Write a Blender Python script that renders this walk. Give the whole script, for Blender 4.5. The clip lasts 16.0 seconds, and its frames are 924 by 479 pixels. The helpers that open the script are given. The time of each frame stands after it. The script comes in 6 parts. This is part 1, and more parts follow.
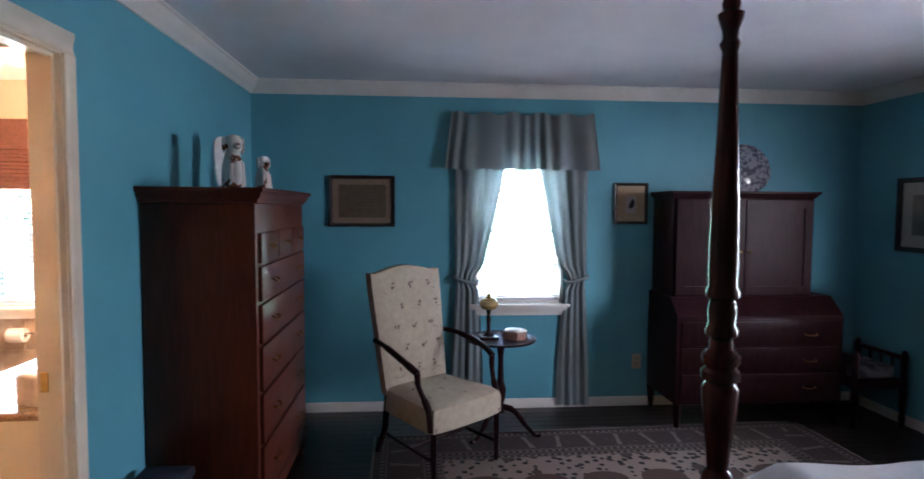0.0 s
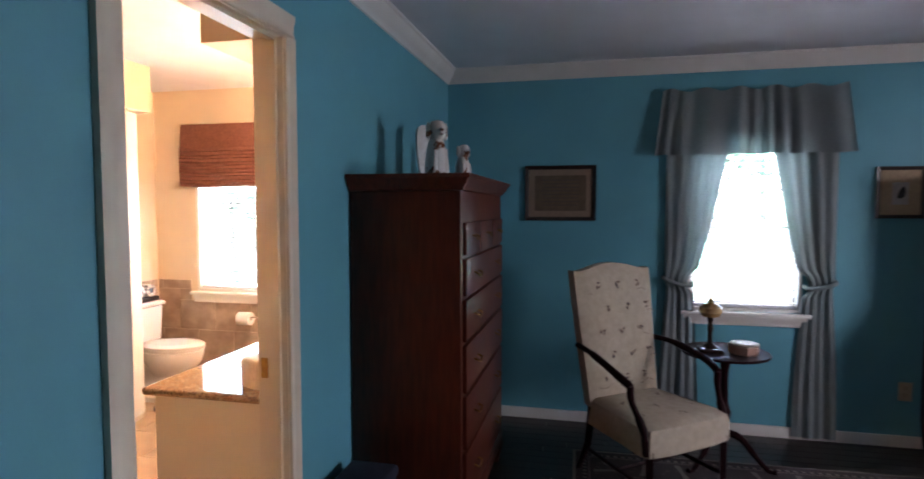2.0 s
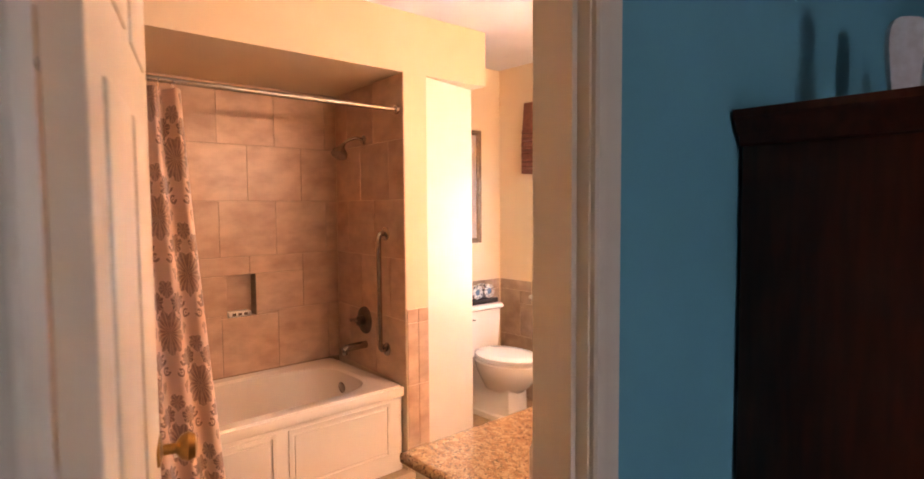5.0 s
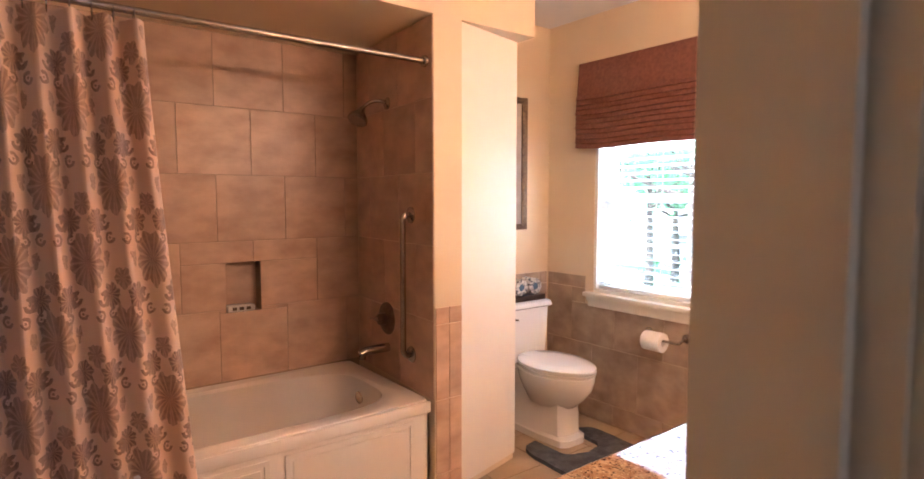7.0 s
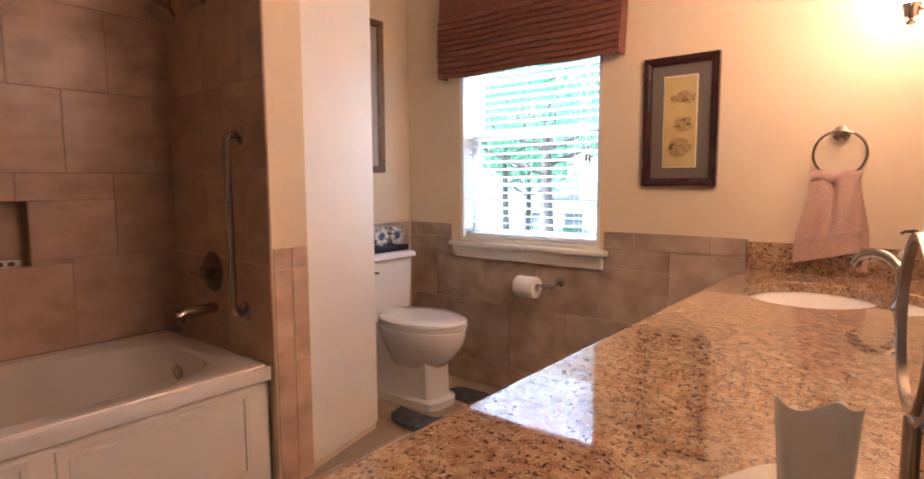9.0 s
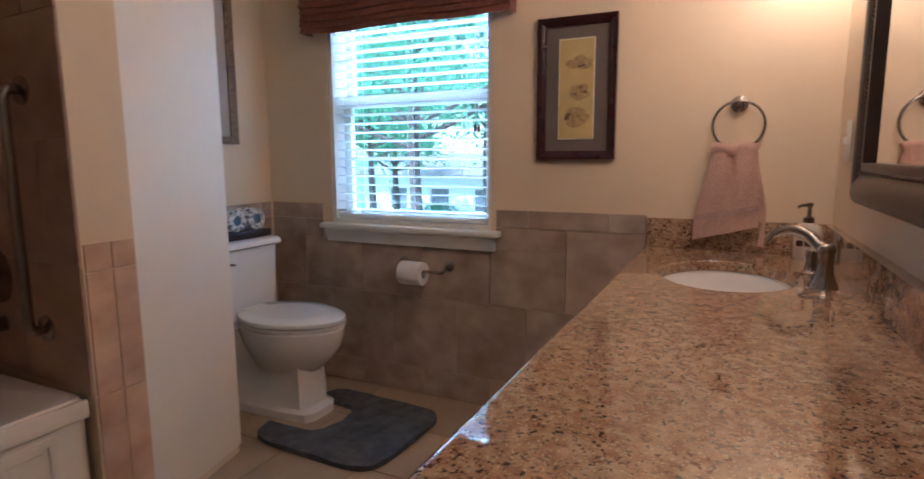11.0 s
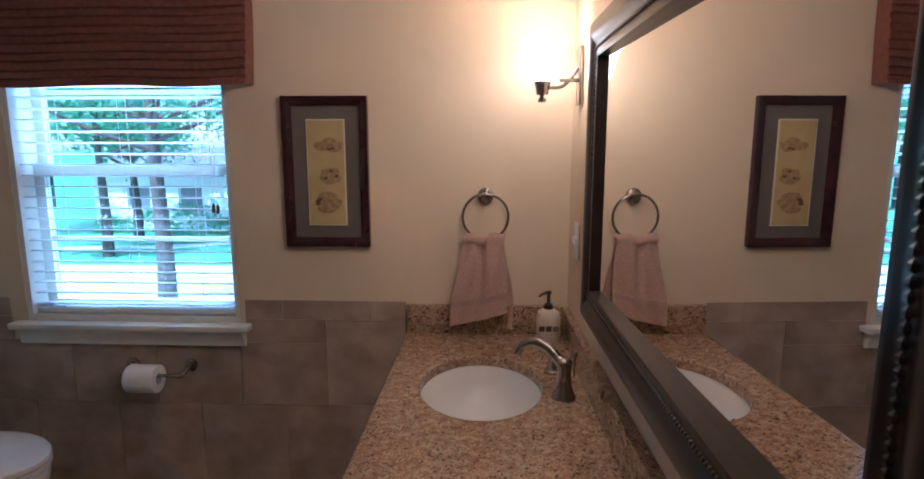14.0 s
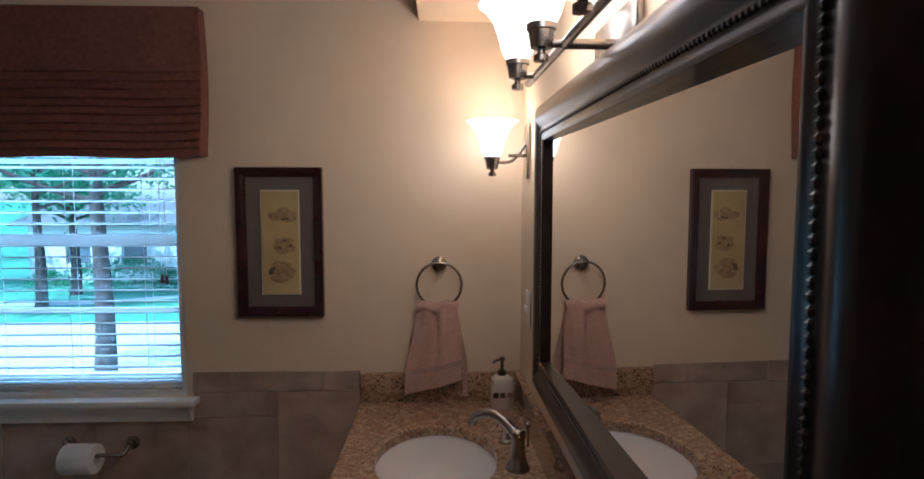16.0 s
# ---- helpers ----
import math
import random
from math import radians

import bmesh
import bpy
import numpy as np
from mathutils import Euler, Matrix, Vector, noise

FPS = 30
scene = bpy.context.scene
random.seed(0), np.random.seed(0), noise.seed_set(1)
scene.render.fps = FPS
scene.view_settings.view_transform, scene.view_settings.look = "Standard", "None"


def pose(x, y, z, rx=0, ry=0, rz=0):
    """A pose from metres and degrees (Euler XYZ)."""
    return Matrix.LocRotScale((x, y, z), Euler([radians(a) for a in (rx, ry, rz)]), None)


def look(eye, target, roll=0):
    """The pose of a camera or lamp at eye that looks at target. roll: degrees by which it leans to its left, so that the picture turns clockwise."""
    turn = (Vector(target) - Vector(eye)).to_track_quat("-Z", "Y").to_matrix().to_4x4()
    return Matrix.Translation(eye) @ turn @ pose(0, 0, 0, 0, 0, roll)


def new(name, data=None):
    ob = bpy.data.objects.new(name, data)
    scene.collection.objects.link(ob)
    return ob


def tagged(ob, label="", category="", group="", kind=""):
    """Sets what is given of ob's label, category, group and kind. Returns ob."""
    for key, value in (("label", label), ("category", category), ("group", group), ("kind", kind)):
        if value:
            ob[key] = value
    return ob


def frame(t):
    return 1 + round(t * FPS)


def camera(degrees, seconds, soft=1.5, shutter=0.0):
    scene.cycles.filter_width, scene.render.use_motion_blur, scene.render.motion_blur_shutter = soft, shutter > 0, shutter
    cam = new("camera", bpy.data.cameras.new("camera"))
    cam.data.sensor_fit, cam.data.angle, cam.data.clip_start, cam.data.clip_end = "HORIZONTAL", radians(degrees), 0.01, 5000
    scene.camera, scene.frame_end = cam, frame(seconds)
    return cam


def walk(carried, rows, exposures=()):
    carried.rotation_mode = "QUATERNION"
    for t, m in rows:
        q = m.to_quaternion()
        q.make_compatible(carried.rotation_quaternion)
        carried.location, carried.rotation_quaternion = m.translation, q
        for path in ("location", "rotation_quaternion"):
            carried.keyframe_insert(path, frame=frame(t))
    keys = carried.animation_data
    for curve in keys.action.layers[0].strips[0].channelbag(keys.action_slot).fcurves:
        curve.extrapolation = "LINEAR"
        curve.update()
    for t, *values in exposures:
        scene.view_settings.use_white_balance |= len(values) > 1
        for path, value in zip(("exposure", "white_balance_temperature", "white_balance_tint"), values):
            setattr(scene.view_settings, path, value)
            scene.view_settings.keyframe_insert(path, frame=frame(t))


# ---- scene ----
cam = camera(77.6, 16.0, 1.6, 0.5)
PATH = [
    (0, (-1.31, 2.439, 1.523), (-1.151, 4.429, 1.411), 0.3),
    (0.5, (-1.327, 2.436, 1.516), (-1.315, 4.433, 1.404), 0.3),
    (1, (-1.34, 2.475, 1.51), (-1.475, 4.467, 1.395), 0.2),
    (1.5, (-1.393, 2.583, 1.492), (-1.67, 4.56, 1.379), 0.2),
    (2, (-1.489, 2.736, 1.465), (-1.93, 4.683, 1.355), -0.0),
    (2.5, (-1.562, 2.875, 1.445), (-2.185, 4.773, 1.336), -0.1),
    (3, (-1.613, 3.027, 1.443), (-2.501, 4.816, 1.335), -0.2),
    (3.5, (-1.682, 3.199, 1.418), (-2.781, 4.867, 1.312), -0.3),
    (4, (-1.786, 3.404, 1.419), (-3.013, 4.979, 1.307), -0.6),
    (4.5, (-1.872, 3.591, 1.423), (-3.213, 5.07, 1.307), -0.5),
    (5, (-1.972, 3.77, 1.415), (-3.469, 5.091, 1.299), -0.4),
    (7.5, (-2.489, 4.221, 1.269), (-4.078, 5.427, 1.128), 0.0),
    (8, (-2.558, 4.299, 1.17), (-4.056, 5.616, 1.021), 0.0),
    (8.5, (-2.618, 4.363, 1.103), (-3.98, 5.818, 0.932), -0.1),
    (11, (-2.923, 4.653, 1.087), (-3.776, 6.439, 0.801), -0.3),
    (11.5, (-2.929, 4.709, 1.116), (-3.644, 6.554, 0.828), 0.1),
    (12, (-2.926, 4.781, 1.169), (-3.543, 6.661, 0.875), 0.1),
    (12.5, (-2.932, 4.81, 1.224), (-3.356, 6.741, 0.922), 0.0),
    (13, (-2.944, 4.826, 1.277), (-3.226, 6.782, 0.972), 0.1),
    (13.5, (-2.917, 4.837, 1.363), (-3.097, 6.803, 1.043), -0.1),
    (14, (-2.922, 4.835, 1.434), (-3.011, 6.806, 1.11), -0.0),
    (14.5, (-2.92, 4.823, 1.48), (-2.955, 6.801, 1.188), 0.0),
    (15, (-2.918, 4.811, 1.505), (-2.912, 6.796, 1.261), -0.0),
    (15.5, (-2.924, 4.805, 1.523), (-2.883, 6.793, 1.314), -0.1),
    (16, (-2.917, 4.802, 1.506), (-2.85, 6.795, 1.351), 0.0),
]
EXPOSURES = [
    (0.0, 4.88, 6600, 30), (1.0, 4.78, 6800, 31), (2.5, 4.38, 7000, 35), (3.4, 4.7, 7000, 35), (4.1, 5.15, 6900, 35), (5.0, 4.05, 7500, 42), (7.4, 3.45, 6500, 37), (8.7, 2.98, 6300, 36),
    (10.8, 2.1, 5200, 23), (12.5, 1.3, 4750, 19), (14.5, 1.6, 4650, 18), (15.5, 1.42, 4600, 16), (16.0, 1.05, 4550, 14),
]
walk(cam, [(t, look(eye, target, roll)) for t, eye, target, roll in PATH], EXPOSURES)

# ---- world, sun, lamps ----
world = bpy.data.worlds.new("world")
scene.world = world
world.use_nodes = True
wn = world.node_tree.nodes
sky = wn.new("ShaderNodeTexSky")
sky.sky_type, sky.sun_disc = "NISHITA", False
sky.sun_elevation, sky.sun_rotation = radians(52), radians(200)
wn["Background"].inputs[1].default_value = 0.15
world.node_tree.links.new(sky.outputs[0], wn["Background"].inputs[0])


def lamp(name, kind, m, energy, colour, **more):
    data = bpy.data.lights.new(name, kind)
    data.energy, data.color = energy, colour
    for key, value in more.items():
        if key == "size":
            data.size = value
        elif key == "size_y":
            data.shape, data.size_y = "RECTANGLE", value
        elif key == "angle":
            data.angle = value
        elif key == "soft":
            data.shadow_soft_size = value
    ob = new(name, data)
    ob.matrix_world = m
    return ob


lamp("sun", "SUN", look((-20, -30, 48), (0, 0, 0)), 5.0, (0.95, 0.98, 1.0), angle=radians(0.5))
lamp("daylight_bedroom_north", "AREA", look((-0.53, 8.5, 3.3), (-0.53, 6.3, 0.9)), 33, (0.86, 0.94, 1.0), size=2.0, size_y=1.4)
lamp("daylight_bedroom_east", "AREA", look((2.24, 4.5, 1.45), (-2.0, 4.9, 1.35)), 3.1, (0.88, 0.94, 1.0), size=0.86, size_y=1.1)
lamp("daylight_bath_north", "AREA", look((-4.27, 8.5, 3.3), (-4.27, 6.4, 0.8)), 105, (0.66, 0.90, 1.0), size=2.0, size_y=1.4)
BULB = (1.0, 0.72, 0.42)
for by in (6.08, 5.81, 5.54):
    lamp("bar_bulb", "POINT", pose(-2.75, by, 1.86), 0.88, BULB, soft=0.03)
lamp("sconce_bulb", "POINT", pose(-2.75, 6.705, 1.70), 0.78, BULB, soft=0.03)


# ---- materials ----
def principled(name):
    m = bpy.data.materials.new(name)
    m.use_nodes = True
    return m, m.node_tree.nodes, m.node_tree.links, m.node_tree.nodes["Principled BSDF"]


def surface(name, a, b=None, rough=0.5, scale=20.0, metal=0.0, bump=0.0, fine=None, stretch=(1, 1, 1), detail=6.0, spread=(0.35, 0.65), coat=0.0, vary=0.0, spec=0.5):
    """Two colours mixed by noise, with grain relief, uneven gloss and, if asked, a tone of its own for every piece."""
    m, n, l, p = principled(name)
    b = b or tuple(c * 0.86 for c in a)
    co = n.new("ShaderNodeTexCoord")
    mp = n.new("ShaderNodeMapping")
    mp.inputs["Scale"].default_value = stretch
    l.new(co.outputs["Object"], mp.inputs[0])
    no = n.new("ShaderNodeTexNoise")
    no.inputs["Scale"].default_value, no.inputs["Detail"].default_value = scale, detail
    l.new(mp.outputs[0], no.inputs["Vector"])
    ra = n.new("ShaderNodeValToRGB")
    ra.color_ramp.elements[0].position, ra.color_ramp.elements[1].position = spread
    ra.color_ramp.elements[0].color, ra.color_ramp.elements[1].color = (*a, 1), (*b, 1)
    l.new(no.outputs[0], ra.inputs[0])
    out = ra.outputs[0]
    if vary:
        oi = n.new("ShaderNodeObjectInfo")
        mr = n.new("ShaderNodeMapRange")
        mr.inputs[3].default_value, mr.inputs[4].default_value = 1 - vary, 1 + vary
        hs = n.new("ShaderNodeHueSaturation")
        l.new(oi.outputs["Random"], mr.inputs[0])
        l.new(mr.outputs[0], hs.inputs["Value"])
        l.new(out, hs.inputs["Color"])
        ad = n.new("ShaderNodeVectorMath")
        ad.operation = "MULTIPLY_ADD"
        ad.inputs[1].default_value = (7, 5, 9)
        cb = n.new("ShaderNodeCombineXYZ")
        for i in range(3):
            l.new(oi.outputs["Random"], cb.inputs[i])
        l.new(cb.outputs[0], ad.inputs[0])
        l.new(co.outputs["Object"], ad.inputs[2])
        l.new(ad.outputs[0], mp.inputs[0])
        out = hs.outputs[0]
    l.new(out, p.inputs["Base Color"])
    f = n.new("ShaderNodeTexNoise")
    f.inputs["Scale"].default_value, f.inputs["Detail"].default_value = fine or scale * 6, 4
    l.new(mp.outputs[0], f.inputs["Vector"])
    rr = n.new("ShaderNodeMapRange")
    rr.inputs[3].default_value, rr.inputs[4].default_value = rough * 0.85, min(1, rough * 1.15)
    l.new(f.outputs[0], rr.inputs[0])
    l.new(rr.outputs[0], p.inputs["Roughness"])
    p.inputs["Metallic"].default_value = metal
    p.inputs["Coat Weight"].default_value = coat
    p.inputs["Specular IOR Level"].default_value = spec
    p.inputs["Coat Roughness"].default_value = 0.12
    if bump:
        bp = n.new("ShaderNodeBump")
        bp.inputs["Strength"].default_value, bp.inputs["Distance"].default_value = bump, 0.003
        l.new(f.outputs[0], bp.inputs["Height"])
        l.new(bp.outputs[0], p.inputs["Normal"])
    return m


def plain(name, a, rough=0.4, metal=0.0, glow=0.0, through_light=0.0):
    m, n, l, p = principled(name)
    p.inputs["Base Color"].default_value, p.inputs["Roughness"].default_value, p.inputs["Metallic"].default_value = (*a, 1), rough, metal
    p.inputs["Transmission Weight"].default_value = through_light
    if glow:
        p.inputs["Emission Color"].default_value, p.inputs["Emission Strength"].default_value = (*a, 1), glow
    return m


TEAL = surface("teal_wall_paint", (0.085, 0.36, 0.44), (0.078, 0.335, 0.415), 0.55, 3, bump=0.08, fine=260)
CREAM = surface("cream_wall_paint", (0.72, 0.58, 0.41), (0.69, 0.55, 0.385), 0.55, 3, bump=0.08, fine=260)
CEIL = surface("white_ceiling_paint", (0.74, 0.74, 0.76), (0.70, 0.70, 0.72), 0.85, 4, bump=0.1, fine=300)
# Off-white door paint; the bathroom's warm light is put into its colour.
LINING = surface("warm_lit_door_lining", (0.72, 0.62, 0.49), (0.68, 0.58, 0.45), 0.4, 8, bump=0.05, fine=120)
TRIM = surface("white_trim_paint", (0.76, 0.73, 0.68), (0.72, 0.69, 0.63), 0.35, 8, bump=0.05, fine=120)
DARKFLOOR = surface("dark_stained_boards", (0.010, 0.007, 0.006), (0.022, 0.014, 0.011), 0.32, 14, stretch=(1, 8, 1), bump=0.06, vary=0.25)
STONE = surface("travertine_tile", (0.66, 0.45, 0.325), (0.47, 0.295, 0.205), 0.34, 6.5, stretch=(1, 1, 1.7), bump=0.12, fine=60, detail=12, spread=(0.36, 0.70), vary=0.07)
STONEG = surface("greige_travertine_tile", (0.50, 0.385, 0.30), (0.30, 0.215, 0.16), 0.36, 8, stretch=(1, 1, 1.2), bump=0.12, fine=60, detail=10, spread=(0.32, 0.70), vary=0.06)
FLOORTILE = surface("floor_travertine_tile", (0.46, 0.34, 0.23), (0.36, 0.255, 0.16), 0.35, 4.5, bump=0.1, fine=50, detail=9, spread=(0.3, 0.7), vary=0.08)
GROUT = surface("tan_grout", (0.40, 0.30, 0.21), (0.34, 0.25, 0.175), 0.9, 40, bump=0.3)
MAHOG = surface("red_mahogany", (0.10, 0.022, 0.011), (0.068, 0.015, 0.009), 0.36, 9, stretch=(6, 6, 0.7), bump=0.05, spec=0.22, detail=8)
DARKWOOD = surface("dark_mahogany", (0.026, 0.008, 0.010), (0.013, 0.005, 0.006), 0.38, 10, stretch=(6, 6, 0.8), bump=0.05, spec=0.06, detail=8)
BEDWOOD = surface("bedpost_mahogany", (0.075, 0.016, 0.012), (0.04, 0.009, 0.008), 0.26, 10, stretch=(6, 6, 0.8), coat=0.06, spec=0.2)
BLACKWOOD = surface("espresso_frame_wood", (0.030, 0.017, 0.013), (0.016, 0.010, 0.008), 0.30, 12, coat=0.18, spec=0.3)
CATFRAME = surface("cherry_frame_wood", (0.045, 0.010, 0.012), (0.022, 0.006, 0.008), 0.25, 12, coat=0.3)
GILT = surface("dull_gilt_wood", (0.20, 0.13, 0.07), (0.10, 0.06, 0.035), 0.4, 60, metal=0.3, bump=0.2)
NICKEL = surface("brushed_nickel", (0.40, 0.365, 0.33), (0.375, 0.34, 0.31), 0.24, 50, metal=1.0)
BRASS = surface("aged_brass", (0.42, 0.25, 0.07), (0.28, 0.16, 0.05), 0.3, 40, metal=1.0)
STEEL = surface("dark_bronze_steel", (0.20, 0.15, 0.12), (0.14, 0.10, 0.08), 0.35, 40, metal=1.0)
CHINA = surface("white_porcelain", (0.80, 0.77, 0.74), (0.78, 0.75, 0.72), 0.10, 4, coat=0.4)
TUBWHITE = surface("white_acrylic", (0.78, 0.73, 0.68), (0.76, 0.71, 0.66), 0.18, 4, coat=0.3)
GLASS = plain("window_glass", (0.74, 0.96, 1.0), 0.0, 0.0, 0.0, 1.0)
MIRROR = plain("mirror_silver", (0.88, 0.88, 0.88), 0.01, 1.0)
BLIND = surface("white_blind_slat", (0.80, 0.82, 0.84), (0.76, 0.78, 0.80), 0.4, 30)
SHADE = plain("frosted_glass_shade", (1.0, 0.86, 0.66), 0.5, 0.0, 1.3)
PANELW = surface("white_partition_paint", (0.78, 0.70, 0.60), (0.75, 0.67, 0.57), 0.5, 3, bump=0.06, fine=200)
VANITYW = surface("cream_vanity_paint", (0.74, 0.66, 0.52), (0.70, 0.62, 0.49), 0.4, 4, bump=0.05, fine=150)
CLAY = surface("terracotta_silk", (0.22, 0.082, 0.055), (0.16, 0.056, 0.038), 0.5, 60, bump=0.2, fine=900)


def sheer(name, a, b, pass_through):
    """Thin cloth that lets part of the light through."""
    m = surface(name, a, b, 0.85, 90, bump=0.3, fine=900)
    n, l = m.node_tree.nodes, m.node_tree.links
    tr = n.new("ShaderNodeBsdfTranslucent")
    tr.inputs[0].default_value = (*[min(1, c * 1.5) for c in a], 1)
    mx = n.new("ShaderNodeMixShader")
    mx.inputs[0].default_value = pass_through
    l.new(n["Principled BSDF"].outputs[0], mx.inputs[1])
    l.new(tr.outputs[0], mx.inputs[2])
    l.new(mx.outputs[0], n["Material Output"].inputs[0])
    return m


CURTAIN = sheer("grey_sheer_linen", (0.32, 0.37, 0.37), (0.25, 0.295, 0.295), 0.5)
TOWEL = surface("dusty_pink_terry", (0.64, 0.41, 0.33), (0.52, 0.33, 0.26), 0.95, 160, bump=1.0, fine=700)
MATRUG = surface("slate_grey_shag", (0.12, 0.13, 0.15), (0.06, 0.065, 0.078), 1.0, 22, bump=1.0, fine=500)
PAPER = surface("white_tissue_paper", (0.80, 0.78, 0.78), (0.76, 0.74, 0.74), 0.9, 30, bump=0.15)
LINEN = surface("white_bedspread", (0.78, 0.76, 0.75), (0.72, 0.70, 0.70), 0.9, 60, bump=0.5, fine=300)
GRASS = surface("lawn_grass", (0.08, 0.25, 0.14), (0.12, 0.31, 0.17), 0.95, 1.2, bump=0.6, fine=90)
PAVE = surface("pale_concrete", (0.60, 0.60, 0.59), (0.53, 0.53, 0.51), 0.9, 1.5, bump=0.2)
BARK = surface("grey_bark", (0.09, 0.07, 0.055), (0.045, 0.036, 0.03), 0.95, 9, stretch=(3, 3, 0.5), bump=0.8)
LEAF = sheer("tree_leaves", (0.09, 0.24, 0.13), (0.13, 0.31, 0.17), 0.5)
BRICKP = surface("white_painted_brick", (0.74, 0.74, 0.73), (0.66, 0.66, 0.64), 0.85, 8, bump=0.3)
ROOF = surface("brown_shingles", (0.20, 0.19, 0.18), (0.14, 0.13, 0.12), 0.9, 12, bump=0.5)


def granite():
    m, n, l, p = principled("gold_granite")
    co = n.new("ShaderNodeTexCoord")
    last = None
    base = n.new("ShaderNodeTexNoise")
    base.inputs["Scale"].default_value, base.inputs["Detail"].default_value = 48, 8
    l.new(co.outputs["Object"], base.inputs["Vector"])
    ra = n.new("ShaderNodeValToRGB")
    e = ra.color_ramp.elements
    e[0].position, e[0].color = 0.33, (0.27, 0.14, 0.075, 1)
    e[1].position, e[1].color = 0.68, (0.47, 0.325, 0.20, 1)
    mid = e.new(0.5)
    mid.color = (0.36, 0.22, 0.125, 1)
    l.new(base.outputs[0], ra.inputs[0])
    last = ra.outputs[0]
    for scale, lo, hi, col in ((140, 0.58, 0.64, (0.045, 0.022, 0.015, 1)), (220, 0.60, 0.66, (0.60, 0.47, 0.30, 1)), (95, 0.62, 0.67, (0.11, 0.05, 0.03, 1))):
        s = n.new("ShaderNodeTexNoise")
        s.inputs["Scale"].default_value, s.inputs["Detail"].default_value = scale, 3
        l.new(co.outputs["Object"], s.inputs["Vector"])
        mr = n.new("ShaderNodeMapRange")
        mr.inputs[1].default_value, mr.inputs[2].default_value = lo, hi
        l.new(s.outputs[0], mr.inputs[0])
        mx = n.new("ShaderNodeMix")
        mx.data_type = "RGBA"
        l.new(mr.outputs[0], mx.inputs["Factor"])
        l.new(last, mx.inputs["A"])
        mx.inputs["B"].default_value = col
        last = mx.outputs["Result"]
    l.new(last, p.inputs["Base Color"])
    p.inputs["Roughness"].default_value = 0.045
    p.inputs["Coat Weight"].default_value = 0.5
    p.inputs["Coat Roughness"].default_value = 0.02
    return m


GRANITE = granite()


# ---- builders ----
def box(bm, x0, y0, z0, x1, y1, z1, m=None):
    vs = [Vector((x, y, z)) for z in (z0, z1) for y in (y0, y1) for x in (x0, x1)]
    vs = [bm.verts.new(m @ v if m else v) for v in vs]
    for f in ((0, 2, 3, 1), (4, 5, 7, 6), (0, 1, 5, 4), (2, 6, 7, 3), (0, 4, 6, 2), (1, 3, 7, 5)):
        bm.faces.new([vs[i] for i in f])
    return bm


def rbox(x0, y0, z0, x1, y1, z1, r=0.004, seg=2):
    bm = box(bmesh.new(), x0, y0, z0, x1, y1, z1)
    bmesh.ops.bevel(bm, geom=bm.edges[:], offset=r, segments=seg, affect="EDGES", profile=0.5)
    return bm


def rings(bm, loops, cap=(True, True), closed=True):
    """Skins rows of points into one body."""
    rows = [[bm.verts.new(p) for p in loop] for loop in loops]
    k = len(rows[0])
    for a, b in zip(rows, rows[1:]):
        for i in range(k if closed else k - 1):
            bm.faces.new((a[i], a[(i + 1) % k], b[(i + 1) % k], b[i]))
    if closed and cap[0]:
        bm.faces.new(rows[0][::-1])
    if closed and cap[1]:
        bm.faces.new(rows[-1])
    return bm


def lathe(prof, m=None, n=24, bm=None, sx=1.0, sy=1.0, cap=(True, True)):
    bm = bm or bmesh.new()
    m = m or Matrix()
    return rings(bm, [[m @ Vector((r * sx * math.cos(math.tau * i / n), r * sy * math.sin(math.tau * i / n), z)) for i in range(n)] for r, z in prof], cap)


def tube(pts, r, n=10, bm=None):
    bm = bm or bmesh.new()
    pts = [Vector(p) for p in pts]
    rs = r if isinstance(r, (list, tuple)) else [r] * len(pts)
    loops, up = [], None
    for i, p in enumerate(pts):
        d = (pts[min(i + 1, len(pts) - 1)] - pts[max(i - 1, 0)]).normalized()
        if up is None:
            up = Vector((0, 0, 1)) if abs(d.z) < 0.9 else Vector((1, 0, 0))
        side = d.cross(up).normalized()
        up = side.cross(d).normalized()
        loops.append([p + rs[i] * (math.cos(math.tau * k / n) * side + math.sin(math.tau * k / n) * up) for k in range(n)])
    return rings(bm, loops)


def bend(pts, steps=6):
    """A smooth line through a few points."""
    pts = [Vector(p) for p in pts]
    out = []
    ext = [2 * pts[0] - pts[1]] + pts + [2 * pts[-1] - pts[-2]]
    for i in range(1, len(ext) - 2):
        a, b, c, d = ext[i - 1:i + 3]
        for k in range(steps):
            t = k / steps
            out.append(0.5 * (2 * b + (c - a) * t + (2 * a - 5 * b + 4 * c - d) * t * t + (3 * b - a - 3 * c + d) * t ** 3))
    return out + [pts[-1]]


